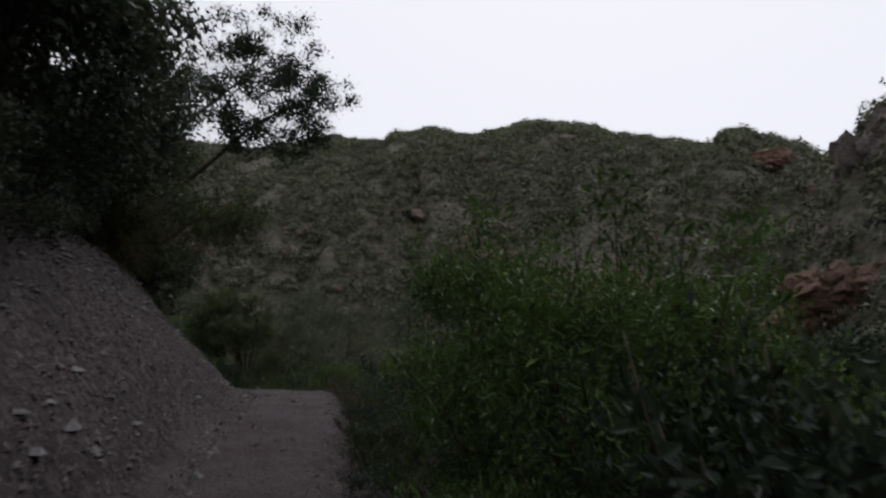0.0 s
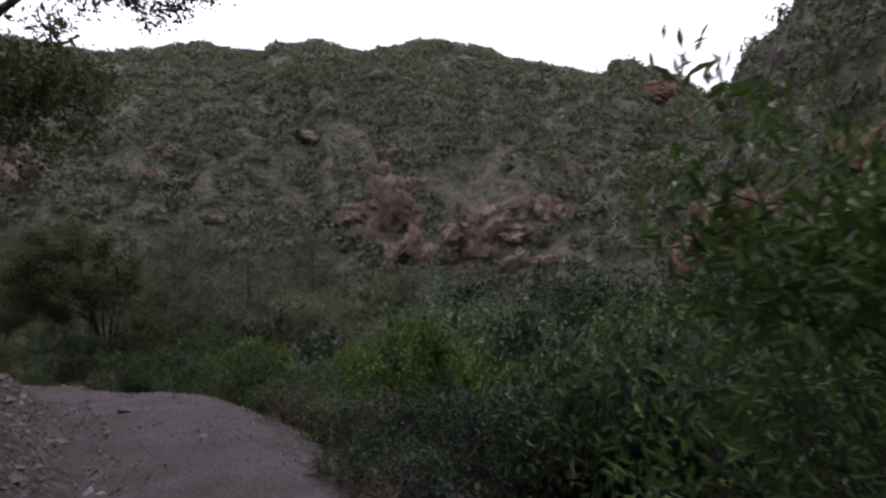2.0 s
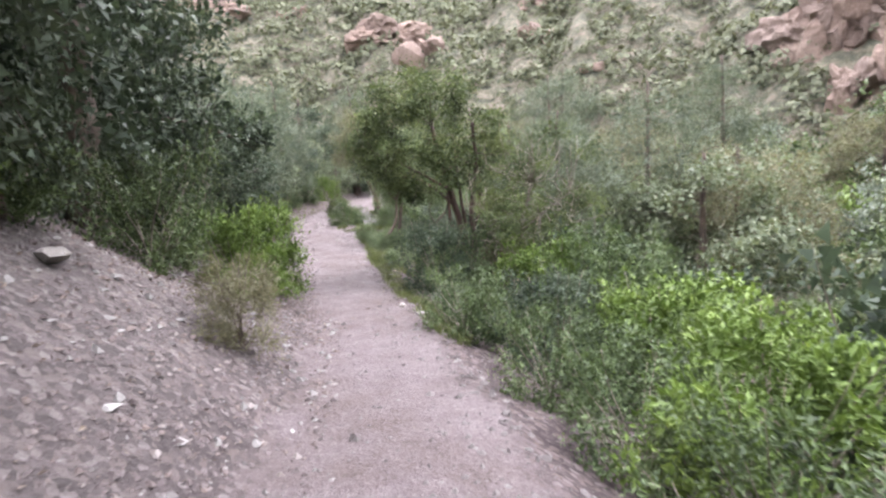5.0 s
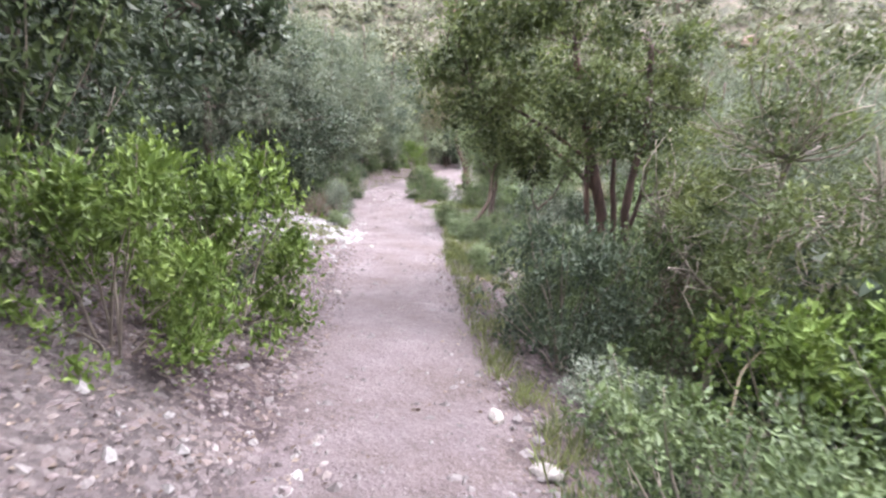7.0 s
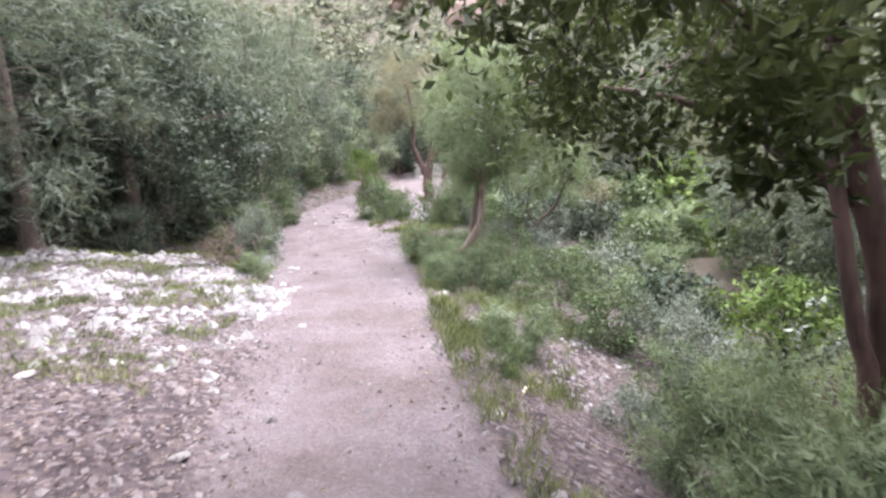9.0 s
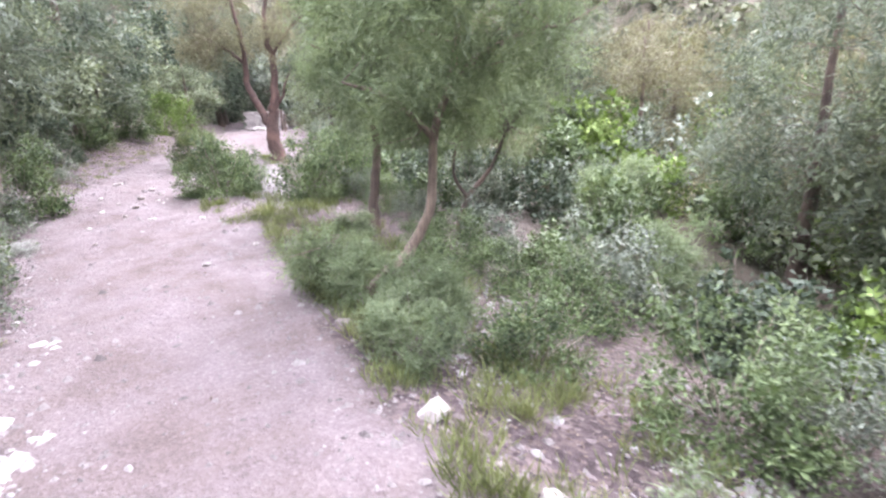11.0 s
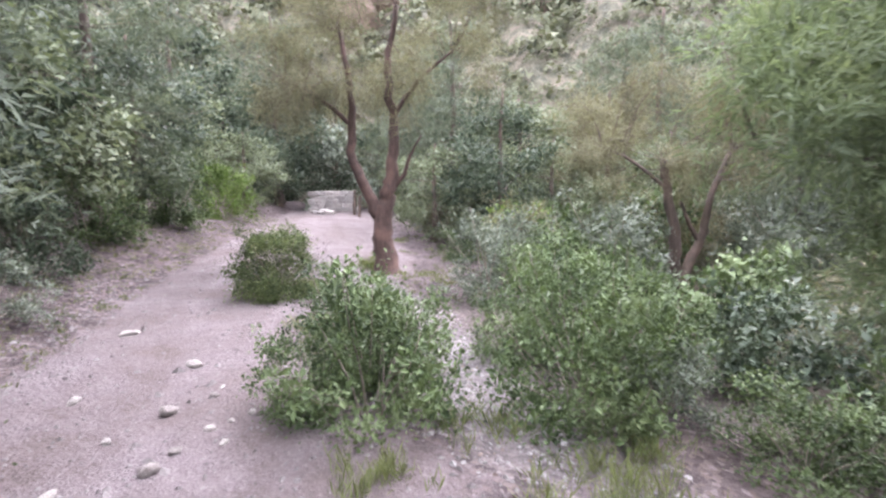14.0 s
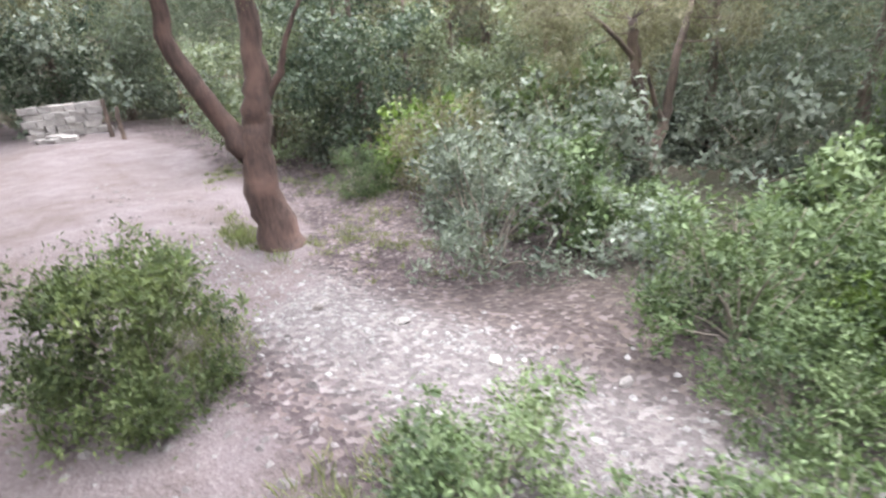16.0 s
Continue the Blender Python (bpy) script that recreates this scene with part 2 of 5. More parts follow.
BANK_L = np.array([1.35, 1.35, 1.05, .95, .70, .25, .16, .16, .14, .22, .30, .30, .30])
BACK_L = np.array([.42, .42, .45, .40, .40, .45, .35, .35, .40, .50, .50, .50, .50])
REACH_L = np.array([1.6, 1.6, 1.9, 1.8, 1.8, 3.0, 5.0, 4.5, 3.0, 3.0, 3.0, 3.0, 3.0])
DROP_R = np.array([.65, .65, .60, .55, .48, .45, .42, .34, .16, .10, .10, .12, .15])
DEEP_R = np.array([2.6, 2.6, 2.6, 2.4, 2.2, 2.2, 2.2, 2.0, 1.8, 1.2, 1.2, 1.2, 1.2])


def smooth_table(y, ys, vs):
    return (np.interp(y - 0.6, ys, vs) + 2 * np.interp(y, ys, vs) + np.interp(y + 0.6, ys, vs)) / 4


def waves(x, y):
    return (np.sin(1.9 * x + 0.7 * y) * np.cos(1.3 * y - 0.8 * x) + 0.6 * np.sin(3.7 * x - 2.2 * y + 1.0)
            + 0.4 * np.cos(5.3 * y + 3.1 * x))


def across(x, y):
    """Metres to the right of the trail's middle."""
    slope = (smooth_table(y + 0.5, TRAIL_Y, TRAIL_X) - smooth_table(y - 0.5, TRAIL_Y, TRAIL_X))
    return (x - smooth_table(y, TRAIL_Y, TRAIL_X)) / np.sqrt(1 + slope * slope)


def height(x, y):
    x, y = np.asarray(x, float), np.asarray(y, float)
    u = across(x, y)
    z = smooth_table(y, TRAIL_Y, TRAIL_Z)
    left = np.maximum(0, -u - np.interp(y, PROF_Y, HALF_L))
    right = np.maximum(0, u - np.interp(y, PROF_Y, HALF_R))
    reach = np.interp(y, PROF_Y, REACH_L)
    up = np.minimum(left, reach) * np.interp(y, PROF_Y, BANK_L) + np.clip(left - reach, 0, 70) * np.interp(y, PROF_Y, BACK_L)
    deep = np.interp(y, PROF_Y, DEEP_R)
    down = deep * (1 - np.exp(-right * np.interp(y, PROF_Y, DROP_R) / deep))
    down = down + 0.03 * np.clip(right - 8, 0, 60)
    rough = 0.018 * waves(x, y) + np.minimum(left + right, 3.0) * 0.035 * waves(0.6 * x + 3, 0.6 * y)
    return z + up - down + rough


def part(name, mesh, mat, parent=None, label="", at=None):
    """One mesh object, under a thing or a part, or in the open."""
    ob = new(name, mesh)
    if mat is not None and not mesh.materials:
        mesh.materials.append(mat)
    if parent is not None:
        ob.parent = parent
    if at is not None:
        ob.location = at
    if label:
        ob["label"] = label
    return ob


def mesh_of(name, verts, faces, smooth=False):
    me = bpy.data.meshes.new(name)
    me.from_pydata(np.asarray(verts).tolist(), [], faces if isinstance(faces, list) else faces.tolist())
    if smooth:
        me.polygons.foreach_set("use_smooth", [True] * len(me.polygons))
    me.update()
    return me


def unit(v):
    return v / (np.linalg.norm(v, axis=-1, keepdims=True) + 1e-9)


def grid_faces(rows, cols):
    i = np.arange(rows - 1)[:, None] * cols + np.arange(cols - 1)[None, :]
    i = i.ravel()
    return np.stack([i, i + 1, i + cols + 1, i + cols], 1)


def leaf_arrays(at, way, length, width, rng, scale=1.0, simple=False, face=None):
    """Pointed blades: four corners each, slightly folded; three where they stay far off."""
    n = len(at)
    side = unit(np.cross(way, rng.normal(size=(n, 3)) if face is None else face))
    lift = unit(np.cross(side, way))
    size = rng.uniform(0.65, 1.25, (n, 1)) * scale
    ln, wd = length * size, width * size
    tip = at + way * ln - lift * ln * 0.12
    if simple:
        v = np.stack([at + side * wd * 0.7, tip, at + way * ln * 0.25 - side * wd * 0.7], 1).reshape(-1, 3)
        return v, np.arange(3 * n).reshape(-1, 3)
    a = at + way * ln * 0.5 + side * wd * 0.5 + lift * wd * 0.15
    b = at + way * ln * 0.5 - side * wd * 0.5 + lift * wd * 0.15
    v = np.stack([at, a, tip, b], 1).reshape(-1, 3)
    return v, np.arange(4 * n).reshape(-1, 4)


def tube_arrays(points, radii, sides=7, rng=None, rough=0.0):
    """A tapered, slightly knobbly limb along points."""
    p = np.asarray(points, float)
    k = len(p)
    t = unit(np.gradient(p, axis=0))
    ref = np.array([0.31, 0.93, 0.17])
    a = unit(np.cross(t, ref))
    b = np.cross(t, a)
    ang = np.linspace(0, 2 * np.pi, sides, endpoint=False)
    r = np.asarray(radii, float)[:, None] * np.ones((k, sides))
    if rng is not None:
        r = r * (1 + rough * rng.uniform(-1, 1, (k, sides)))
    v = p[:, None, :] + r[..., None] * (np.cos(ang)[None, :, None] * a[:, None, :] + np.sin(ang)[None, :, None] * b[:, None, :])
    faces = []
    for i in range(k - 1):
        for j in range(sides):
            faces.append([i * sides + j, i * sides + (j + 1) % sides, (i + 1) * sides + (j + 1) % sides, (i + 1) * sides + j])
    faces.append([(k - 1) * sides + j for j in range(sides)])
    return v.reshape(-1, 3), faces


def curve_points(ctrl, n):
    """A soft line through control points."""
    c = np.asarray(ctrl, float)
    s = np.linspace(0, len(c) - 1, n)
    out = []
    for v in s:
        i = min(int(v), len(c) - 2)
        u = v - i
        p0, p1, p2, p3 = c[max(i - 1, 0)], c[i], c[i + 1], c[min(i + 2, len(c) - 1)]
        out.append(0.5 * (2 * p1 + (p2 - p0) * u + (2 * p0 - 5 * p1 + 4 * p2 - p3) * u * u + (3 * p1 - p0 - 3 * p2 + p3) * u ** 3))
    return np.array(out)


def limb_mesh(name, ctrl, r0, r1, rng, sides=8, n=None, flare=0.0):
    n = n or max(4, 4 * len(ctrl))
    p = curve_points(ctrl, n)
    p[1:-1] += rng.normal(scale=r0 * 0.10, size=(n - 2, 3))
    s = np.linspace(0, 1, n)
    r = r0 + (r1 - r0) * s + flare * r0 * np.exp(-s * n * 0.7)
    v, f = tube_arrays(p, r, sides, rng, 0.09)
    return mesh_of(name, v, f, True)


def joined(name, pieces, smooth=False):
    verts, faces, off = [], [], 0
    for v, f in pieces:
        verts.append(np.asarray(v))
        faces += [[i + off for i in face] for face in (f.tolist() if not isinstance(f, list) else f)]
        off += len(v)
    return mesh_of(name, np.concatenate(verts), faces, smooth)


def crown_mesh(name, lobes, count, length, width, rng, droop=0.0, lift=0.35, feather=False, out=0.8, core=0.36, big=0.6, spray=None, simple=False):
    """Leaves over and in the lobes, each (x, y, z, radius, radius up): uneven outline, with gaps between the lobes."""
    lobes = np.asarray(lobes, float)
    vol = lobes[:, 3] ** 2
    pick = rng.choice(len(lobes), count, p=vol / vol.sum())
    lob = lobes[pick]
    d = unit(rng.normal(size=(count, 3)))
    r = (0.35 + 0.65 * rng.uniform(size=(count, 1)) ** 0.6) * (1 + 0.25 * rng.normal(size=(count, 1)) * 0.6)
    inner = (rng.uniform(size=(count, 1)) < core).astype(float)
    r = r * (1 - 0.5 * inner)
    at = lob[:, :3] + d * r * np.stack([lob[:, 3], lob[:, 3], lob[:, 4]], 1)
    mass = lobes[:, :3].mean(0)
    outward = unit((lob[:, :3] - mass) / (lobes[:, :3].std(0) + 0.05))
    face = unit(0.8 * d + 0.35 * outward + 0.42 * rng.normal(size=(count, 3)) + np.array([0, 0, 0.35]))
    way = unit(0.6 * out * d + rng.normal(size=(count, 3)) * 0.7 + np.array([0, 0, lift - droop]))
    if not feather:
        v, f = leaf_arrays(at, way, length, width, rng, 1 + big * inner, simple, face)
        return mesh_of(name, v, f)
    per = 7
    simple = True
    step = np.linspace(0, 1, per)[None, :, None] * (spray or length * 2.2)
    stalk = (at[:, None, :] + way[:, None, :] * step + np.array([0, 0, -1.0]) * (step ** 2) * 0.9).reshape(-1, 3)
    w2 = np.repeat(way, per, 0)
    w2 = unit(w2 + rng.normal(size=w2.shape) * 0.55 + np.array([0, 0, -0.25]))
    v, f = leaf_arrays(stalk, w2, length, width * 0.75, rng, np.repeat(1 + 0.4 * inner, per, 0), simple, np.repeat(face, per, 0))
    return mesh_of(name, v, f)


def bush_lobes(rng, radius, tall, n, spread=0.80, size=0.34):
    """Rounded clumps that fill a bush from the ground up, and some that stick out of it."""
    out = []
    for _ in range(n):
        a, q = rng.uniform(0, 2 * np.pi), rng.uniform() ** 0.4
        h = rng.uniform(0.0, 0.92)
        wide = radius * spread * math.sqrt(max(0.12, 1.0 - (max(0, h - 0.25) / 0.75) ** 2 * 0.85))
        s = radius * size * rng.uniform(0.6, 1.25)
        out.append((np.cos(a) * q * wide, np.sin(a) * q * wide, max(0.1 * tall, tall * h - 0.2 * s * (h > 0.8)), s, s * rng.uniform(0.75, 1.2)))
    for _ in range(n // 3):
        a = rng.uniform(0, 2 * np.pi)
        h = rng.uniform(0.3, 1.04)
        wide = radius * rng.uniform(0.7, 1.0) * (1.0 - 0.6 * max(0, h - 0.5))
        s = radius * size * rng.uniform(0.35, 0.6)
        out.append((np.cos(a) * wide, np.sin(a) * wide, tall * h, s, s * rng.uniform(0.9, 1.7)))
    return out


def make_bush(species, mat, seed, radius=0.8, tall=1.25, count=3600, lobes=22, length=0.062, width=0.03, bark=None, label="", stems=9, feather=False, droop=0.0, name="bush", category="bush", simple=False):
    rng = np.random.default_rng(seed)
    bark = bark or BARK_GREY
    base = new(name)
    lob = bush_lobes(rng, radius, tall, lobes)
    part("foliage", crown_mesh("foliage", lob, count, length, width, rng, droop, 0.4, feather, simple=simple), mat, base)
    for k in range(stems):
        x, y, z, s, _ = lob[k % len(lob)]
        a = rng.uniform(-0.1, 0.1, 2) * radius
        p = [(a[0], a[1], -0.12), (x * 0.35 + a[0], y * 0.35 + a[1], z * 0.45), (x * 0.8, y * 0.8, z * 0.85), (x * 1.05, y * 1.05, z + s * 0.7)]
        part("stem", limb_mesh("stem", p, 0.011 * tall ** 0.5, 0.003, rng, 5, 8), bark, base)
    pieces = []
    for x, y, z, s, _ in lob[lobes:]:
        p = curve_points([(x * 0.3, y * 0.3, z * 0.45), (x * 0.75, y * 0.75, z * 0.8), (x, y, z + s * 0.6)], 5)
        pieces.append(tube_arrays(p, np.linspace(0.006, 0.002, 5), 4))
    part("branchwork", joined("branchwork", pieces, True), bark, base)["kind"] = "stuff"
    return tagged(base, label, category)


def put(ob, x, y, s=1.0, turn=0.0, tall=1.0, sink=0.04, first=False, group=""):
    z = float(height(x, y)) - sink
    m = pose(x, y, z, 0, 0, turn) @ Matrix.Diagonal((s, s, s * tall, 1))
    if first:
        ob.matrix_basis = m
        made = ob
    else:
        made = copy_thing(ob, m)
        made.scale = (s, s, s * tall)
    if group:
        made["group"] = group
    return made


# ---- ground and hills ----
def axis_steps(lo, hi, fine, far, grow=1.16):
    mid = list(np.arange(lo, hi, fine))
    step, v = fine, mid[-1]
    after = []
    while v < far:
        step *= grow
        v += step
        after.append(v)
    step, v = fine, mid[0]
    before = []
    while v > -far:
        step *= grow
        v -= step
        before.append(v)
    return np.array(before[::-1] + mid + after)


def cover(x, y):
    """Trail, litter and gravel shares of the ground."""
    u = across(x, y)
    hl, hr = np.interp(y, PROF_Y, HALF_L), np.interp(y, PROF_Y, HALF_R)
    hr = np.maximum(hr, np.interp(y, [4.5, 6.5, 9, 14, 20, 24], [0, 2.3, 3.2, 2.8, 2.0, 0]))
    edge = np.maximum(-u - hl, u - hr)
    trail = np.clip(0.5 - edge / 0.5, 0, 1)
    litter = np.clip(1.15 - np.maximum(edge, 0) / 6.0, 0, 1)
    white = 0.42 * np.exp(-(((x + 0.9) / 2.2) ** 2 + ((y + 6.0) / 2.2) ** 2) ** 2) * np.clip(0.75 + 0.5 * waves(1.1 * x, 1.1 * y), 0, 1)
    lane = np.exp(-((gravel_lane(x, y)) / 0.5) ** 4) * np.clip((y - 0.8) / 1.2, 0, 1) * (y < 8.4)
    rocky = 0.75 * np.exp(-(((u + 2.6) / 2.0) ** 4)) * ((y < -12.5) & (y > -30))
    return trail, litter, np.clip(white + 0.6 * lane + rocky * 0.5, 0, 1)


def gravel_lane(x, y):
    """Sideways distance from the gravel lane that leaves the trail by the forked tree and drops to the gully."""
    mid = np.interp(y, [0, 1.5, 3.4, 5, 6.6, 8], [1.4, 0.5, -0.35, -0.85, -1.5, -2.3])
    return (x - mid) * 0.8


def make_ground():
    xs, ys = axis_steps(-6, 11, 0.18, 420), axis_steps(-30, 12, 0.18, 420)
    X, Y = np.meshgrid(xs, ys)
    Z = height(X, Y)
    far = np.maximum(0, np.hypot(X - 6, Y + 20) - 45)
    Z = np.where(across(X, Y) > 0, Z - np.clip(far, 0, 60) * 0.1, Z)
    me = mesh_of("ground", np.stack([X, Y, Z], -1).reshape(-1, 3), grid_faces(len(ys), len(xs)), True)
    t, l_, g = cover(X, Y)
    col = me.color_attributes.new("cover", 'FLOAT_COLOR', 'POINT')
    col.data.foreach_set("color", np.stack([t, l_, g, np.ones_like(t)], -1).reshape(-1).astype(np.float32))
    return tagged(part("ground", me, GROUND), "pale trodden earth trail with gravel, litter and stony banks", "ground", kind="structure")


make_ground()

EYE = np.array([6.4, -23.4, 1.94])
# bearings past 90 are an unseen ridge behind, added to block sky light
SKY_B = np.array([-92, -78, -69.4, -67.5, -65.3, -63.1, -61.0, -57.8, -53.9, -50.7, -50.2, -49.0, -42.7, -39.1, -36.6, -28.7, -23.7, -19.9, -17.4, -12.2, -11.7, -7.7, -5.4, -3.2, -0.1, 5.3, 12, 30, 60, 90, 115, 180, 240, 268])
SKY_E = np.array([38, 34, 27.1, 24.9, 23.3, 22.0, 18.2, 19.3, 21.6, 23.1, 22.0, 21.9, 24.0, 25.0, 26.2, 27.2, 26.1, 26.3, 26.6, 26.2, 25.4, 25.1, 25.5, 24.8, 23.9, 22.6, 22.5, 23, 24, 26, 36, 40, 40, 38])


def fractal(x, y, z=0.0, octaves=4):
    return noise.fractal(Vector((x, y, z)), 0.9, 2.1, octaves)


def hill_height(b, r):
    """Height of the far hillside at a bearing and distance from the trail."""
    e = np.interp(b, SKY_B, SKY_E)
    ridge = np.interp(b, [-92, -66, -61, -57, 0, 90, 180, 268], [62, 74, 95, 150, 150, 120, 80, 62])
    base = np.interp(b, [-92, -60, -20, 20, 60, 90, 180, 268], [22, 26, 34, 46, 50, 50, 30, 22])
    top = EYE[2] + ridge * math.tan(math.radians(e))
    s = (r - base) / (ridge - base)
    if s > 1:
        return top - (r - ridge) * 0.35
    low = -5.0
    if s < 0:
        return low + s * 10
    g = s + 0.10 * math.sin(math.pi * s)
    wob = fractal(b * 0.09, r * 0.035, 3.0, 5) * 3.5 + abs(fractal(b * 0.16 + 9, r * 0.02, 7.0, 3)) * -5.0
    return low + (top - low) * g + wob * math.sin(math.pi * min(1, s)) ** 0.8


def hill_place(b, e):
    """Where the sight line at that bearing and elevation meets the hillside."""
    tb, te = math.radians(b), math.tan(math.radians(e))
    r = 24.0
    while r < 160 and EYE[2] + r * te > hill_height(b, r):
        r += 0.5
    return Vector((EYE[0] - math.sin(tb) * r, EYE[1] + math.cos(tb) * r, EYE[2] + r * te)), r


def make_hills():
    # the coarse part of the ring includes the unseen, light-blocking ridge
    bs = np.concatenate([np.arange(-92, 30, 0.5), np.arange(30, 269, 2.0)])
    rs = np.concatenate([np.arange(22, 170, 1.6), np.arange(172, 330, 20)])
    verts = []
    for r in rs:
        for b in bs:
            tb = math.radians(b)
            z = hill_height(b, r)
            verts.append((EYE[0] - math.sin(tb) * r, EYE[1] + math.cos(tb) * r, z))
    me = mesh_of("hillside", verts, grid_faces(len(rs), len(bs)), True)
    return tagged(part("backdrop_hillside", me, HILL), "steep scrub-covered mountainside with pinkish rock", "hillside", kind="structure")


make_hills()


def block_arrays(seed, detail, squash=(1, 1, 1), planes=13, rough=0.10):
    """A broken block: a sphere cut by tilted planes, with a weathered skin."""
    rng = np.random.default_rng(seed)
    bm = bmesh.new()
    bmesh.ops.create_icosphere(bm, subdivisions=detail, radius=1.0)
    off = Vector(rng.uniform(-50, 50, 3))
    nrm, far = unit(rng.normal(size=(planes, 3))), rng.uniform(0.55, 0.95, planes)
    out = []
    for v in bm.verts:
        p = v.co.normalized()
        k = min(1.05, float(np.min(far / np.maximum(nrm @ np.array(p), 0.05))))
        k *= 1 + rough * noise.fractal(p * 2.2 + off, 0.9, 2.1, 3) + 0.6 * rough * noise.fractal(p * 6.0 + off, 0.7, 2.2, 3)
        out.append((p.x * squash[0] * k, p.y * squash[1] * k, p.z * squash[2] * k))
    faces = [[v.index for v in f.verts] for f in bm.faces]
    bm.free()
    return np.array(out), faces


def rock_mesh(seed, detail, squash=(1, 1, 1)):
    v, f = block_arrays(seed, detail, squash)
    return mesh_of("rock", v, f)


def make_crag(seed, blocks, mat, foot, detail):
    """A cliff of leaning broken blocks that stand against one another."""
    rng = np.random.default_rng(seed)
    for k in range(blocks):
        tall = rng.uniform(0.24, 0.52)
        v, f = block_arrays(seed * 17 + k, detail, (rng.uniform(0.22, 0.42), rng.uniform(0.35, 0.6), tall), 14, 0.32)
        a, tilt = rng.uniform(-0.5, 0.5), rng.normal(scale=0.28)
        c, sn = math.cos(tilt), math.sin(tilt)
        v = np.stack([v[:, 0] * c + v[:, 2] * sn, v[:, 1], -v[:, 0] * sn + v[:, 2] * c], 1)
        c, sn = math.cos(a), math.sin(a)
        v = np.stack([v[:, 0] * c - v[:, 1] * sn, v[:, 0] * sn + v[:, 1] * c, v[:, 2]], 1)
        x = rng.uniform(-0.75, 0.75)
        part("block", mesh_of("block", v + np.array([x, rng.uniform(-0.2, 0.3), rng.uniform(-0.5, 0.45) * (1.1 - abs(x))]), f), mat, foot)


# bearing, elevation, width and height in degrees, stone
OUTCROPS = [
    (-24.6, 8.3, 7.5, 10.5, "p"), (-27.6, 3.6, 5.5, 7.5, "p"), (-36.2, 5.0, 9.5, 9.0, "p"), (-22.6, 13.5, 4.0, 6.0, "p"), (-40.8, 9.0, 6.0, 5.5, "p"), (-43.8, 8.5, 3.9, 5.2, "p"), (-14.7, 17.6, 5.8, 3.2, "p"), (-2.5, 11.9, 5.8, 4.5, "p"),
    (9.0, 11.0, 6.0, 5.0, "p"), (-19.4, 23.7, 1.9, 2.6, "g"), (-25.5, 24.2, 5.8, 3.2, "g"), (-33.4, 25.6, 10.0, 1.9, "g"), (-14.8, 25.7, 5.5, 1.3, "g"), (-5.4, 24.7, 4.2, 1.7, "g"),
    (-52.8, 20.2, 8.5, 4.4, "r"), (-57.0, 16.4, 1.9, 2.6, "r"), (-44.5, 13.5, 1.3, 2.6, "p"), (-60.0, 1.7, 7.7, 10.3, "r"), (-65.1, 6.2, 10.3, 7.7, "r"), (-66.7, 18.0, 7.0, 9.3, "g"),
    (-49.4, 13.1, 3.9, 1.9, "p"), (-28.2, 16.3, 5.2, 2.6, "p"), (-7.0, 8.2, 3.9, 1.9, "p"), (-0.8, 14.8, 3.9, 3.2, "p"), (13.0, 13.2, 7.0, 4.5, "p"), (-27.0, 12.0, 4.0, 5.0, "p"),
    (-40.5, 2.5, 5.0, 6.0, "p"), (-73, 10, 8, 9, "r"), (22, 15, 7, 3.5, "p"), (31, 16, 8, 4, "p"), (-33.5, 9.0, 3.0, 5.0, "p"), (-62, 12, 3, 4, "g"), (3, 17, 3, 2, "g")]
for k, (b, e, w, h, stone) in enumerate(OUTCROPS):
    place, r = hill_place(b, e)
    fit = 1.0 if e > 18 else 1.3
    sx, sz = fit * r * math.tan(math.radians(w / 2)), fit * r * math.tan(math.radians(h / 2))
    ob = new("rock_outcrop")
    make_crag(100 + k, 24 if w * h > 30 else 12, {"p": ROCK_PINK, "g": ROCK_GREY, "r": ROCK_RED}[stone], ob, 3 if w * h > 30 else 2)
    ob.matrix_basis = Matrix.Translation(place) @ pose(0, 0, 0, 0, 0, b) @ Matrix.Diagonal((sx, min(sx, sz) * 0.8, sz, 1))
    tagged(ob, {"p": "weathered pinkish rock outcrop among scrub", "g": "grey rock crag on the mountainside", "r": "rust-red rock cliff on the mountainside"}[stone], "rock", "outcrops on the hillside")


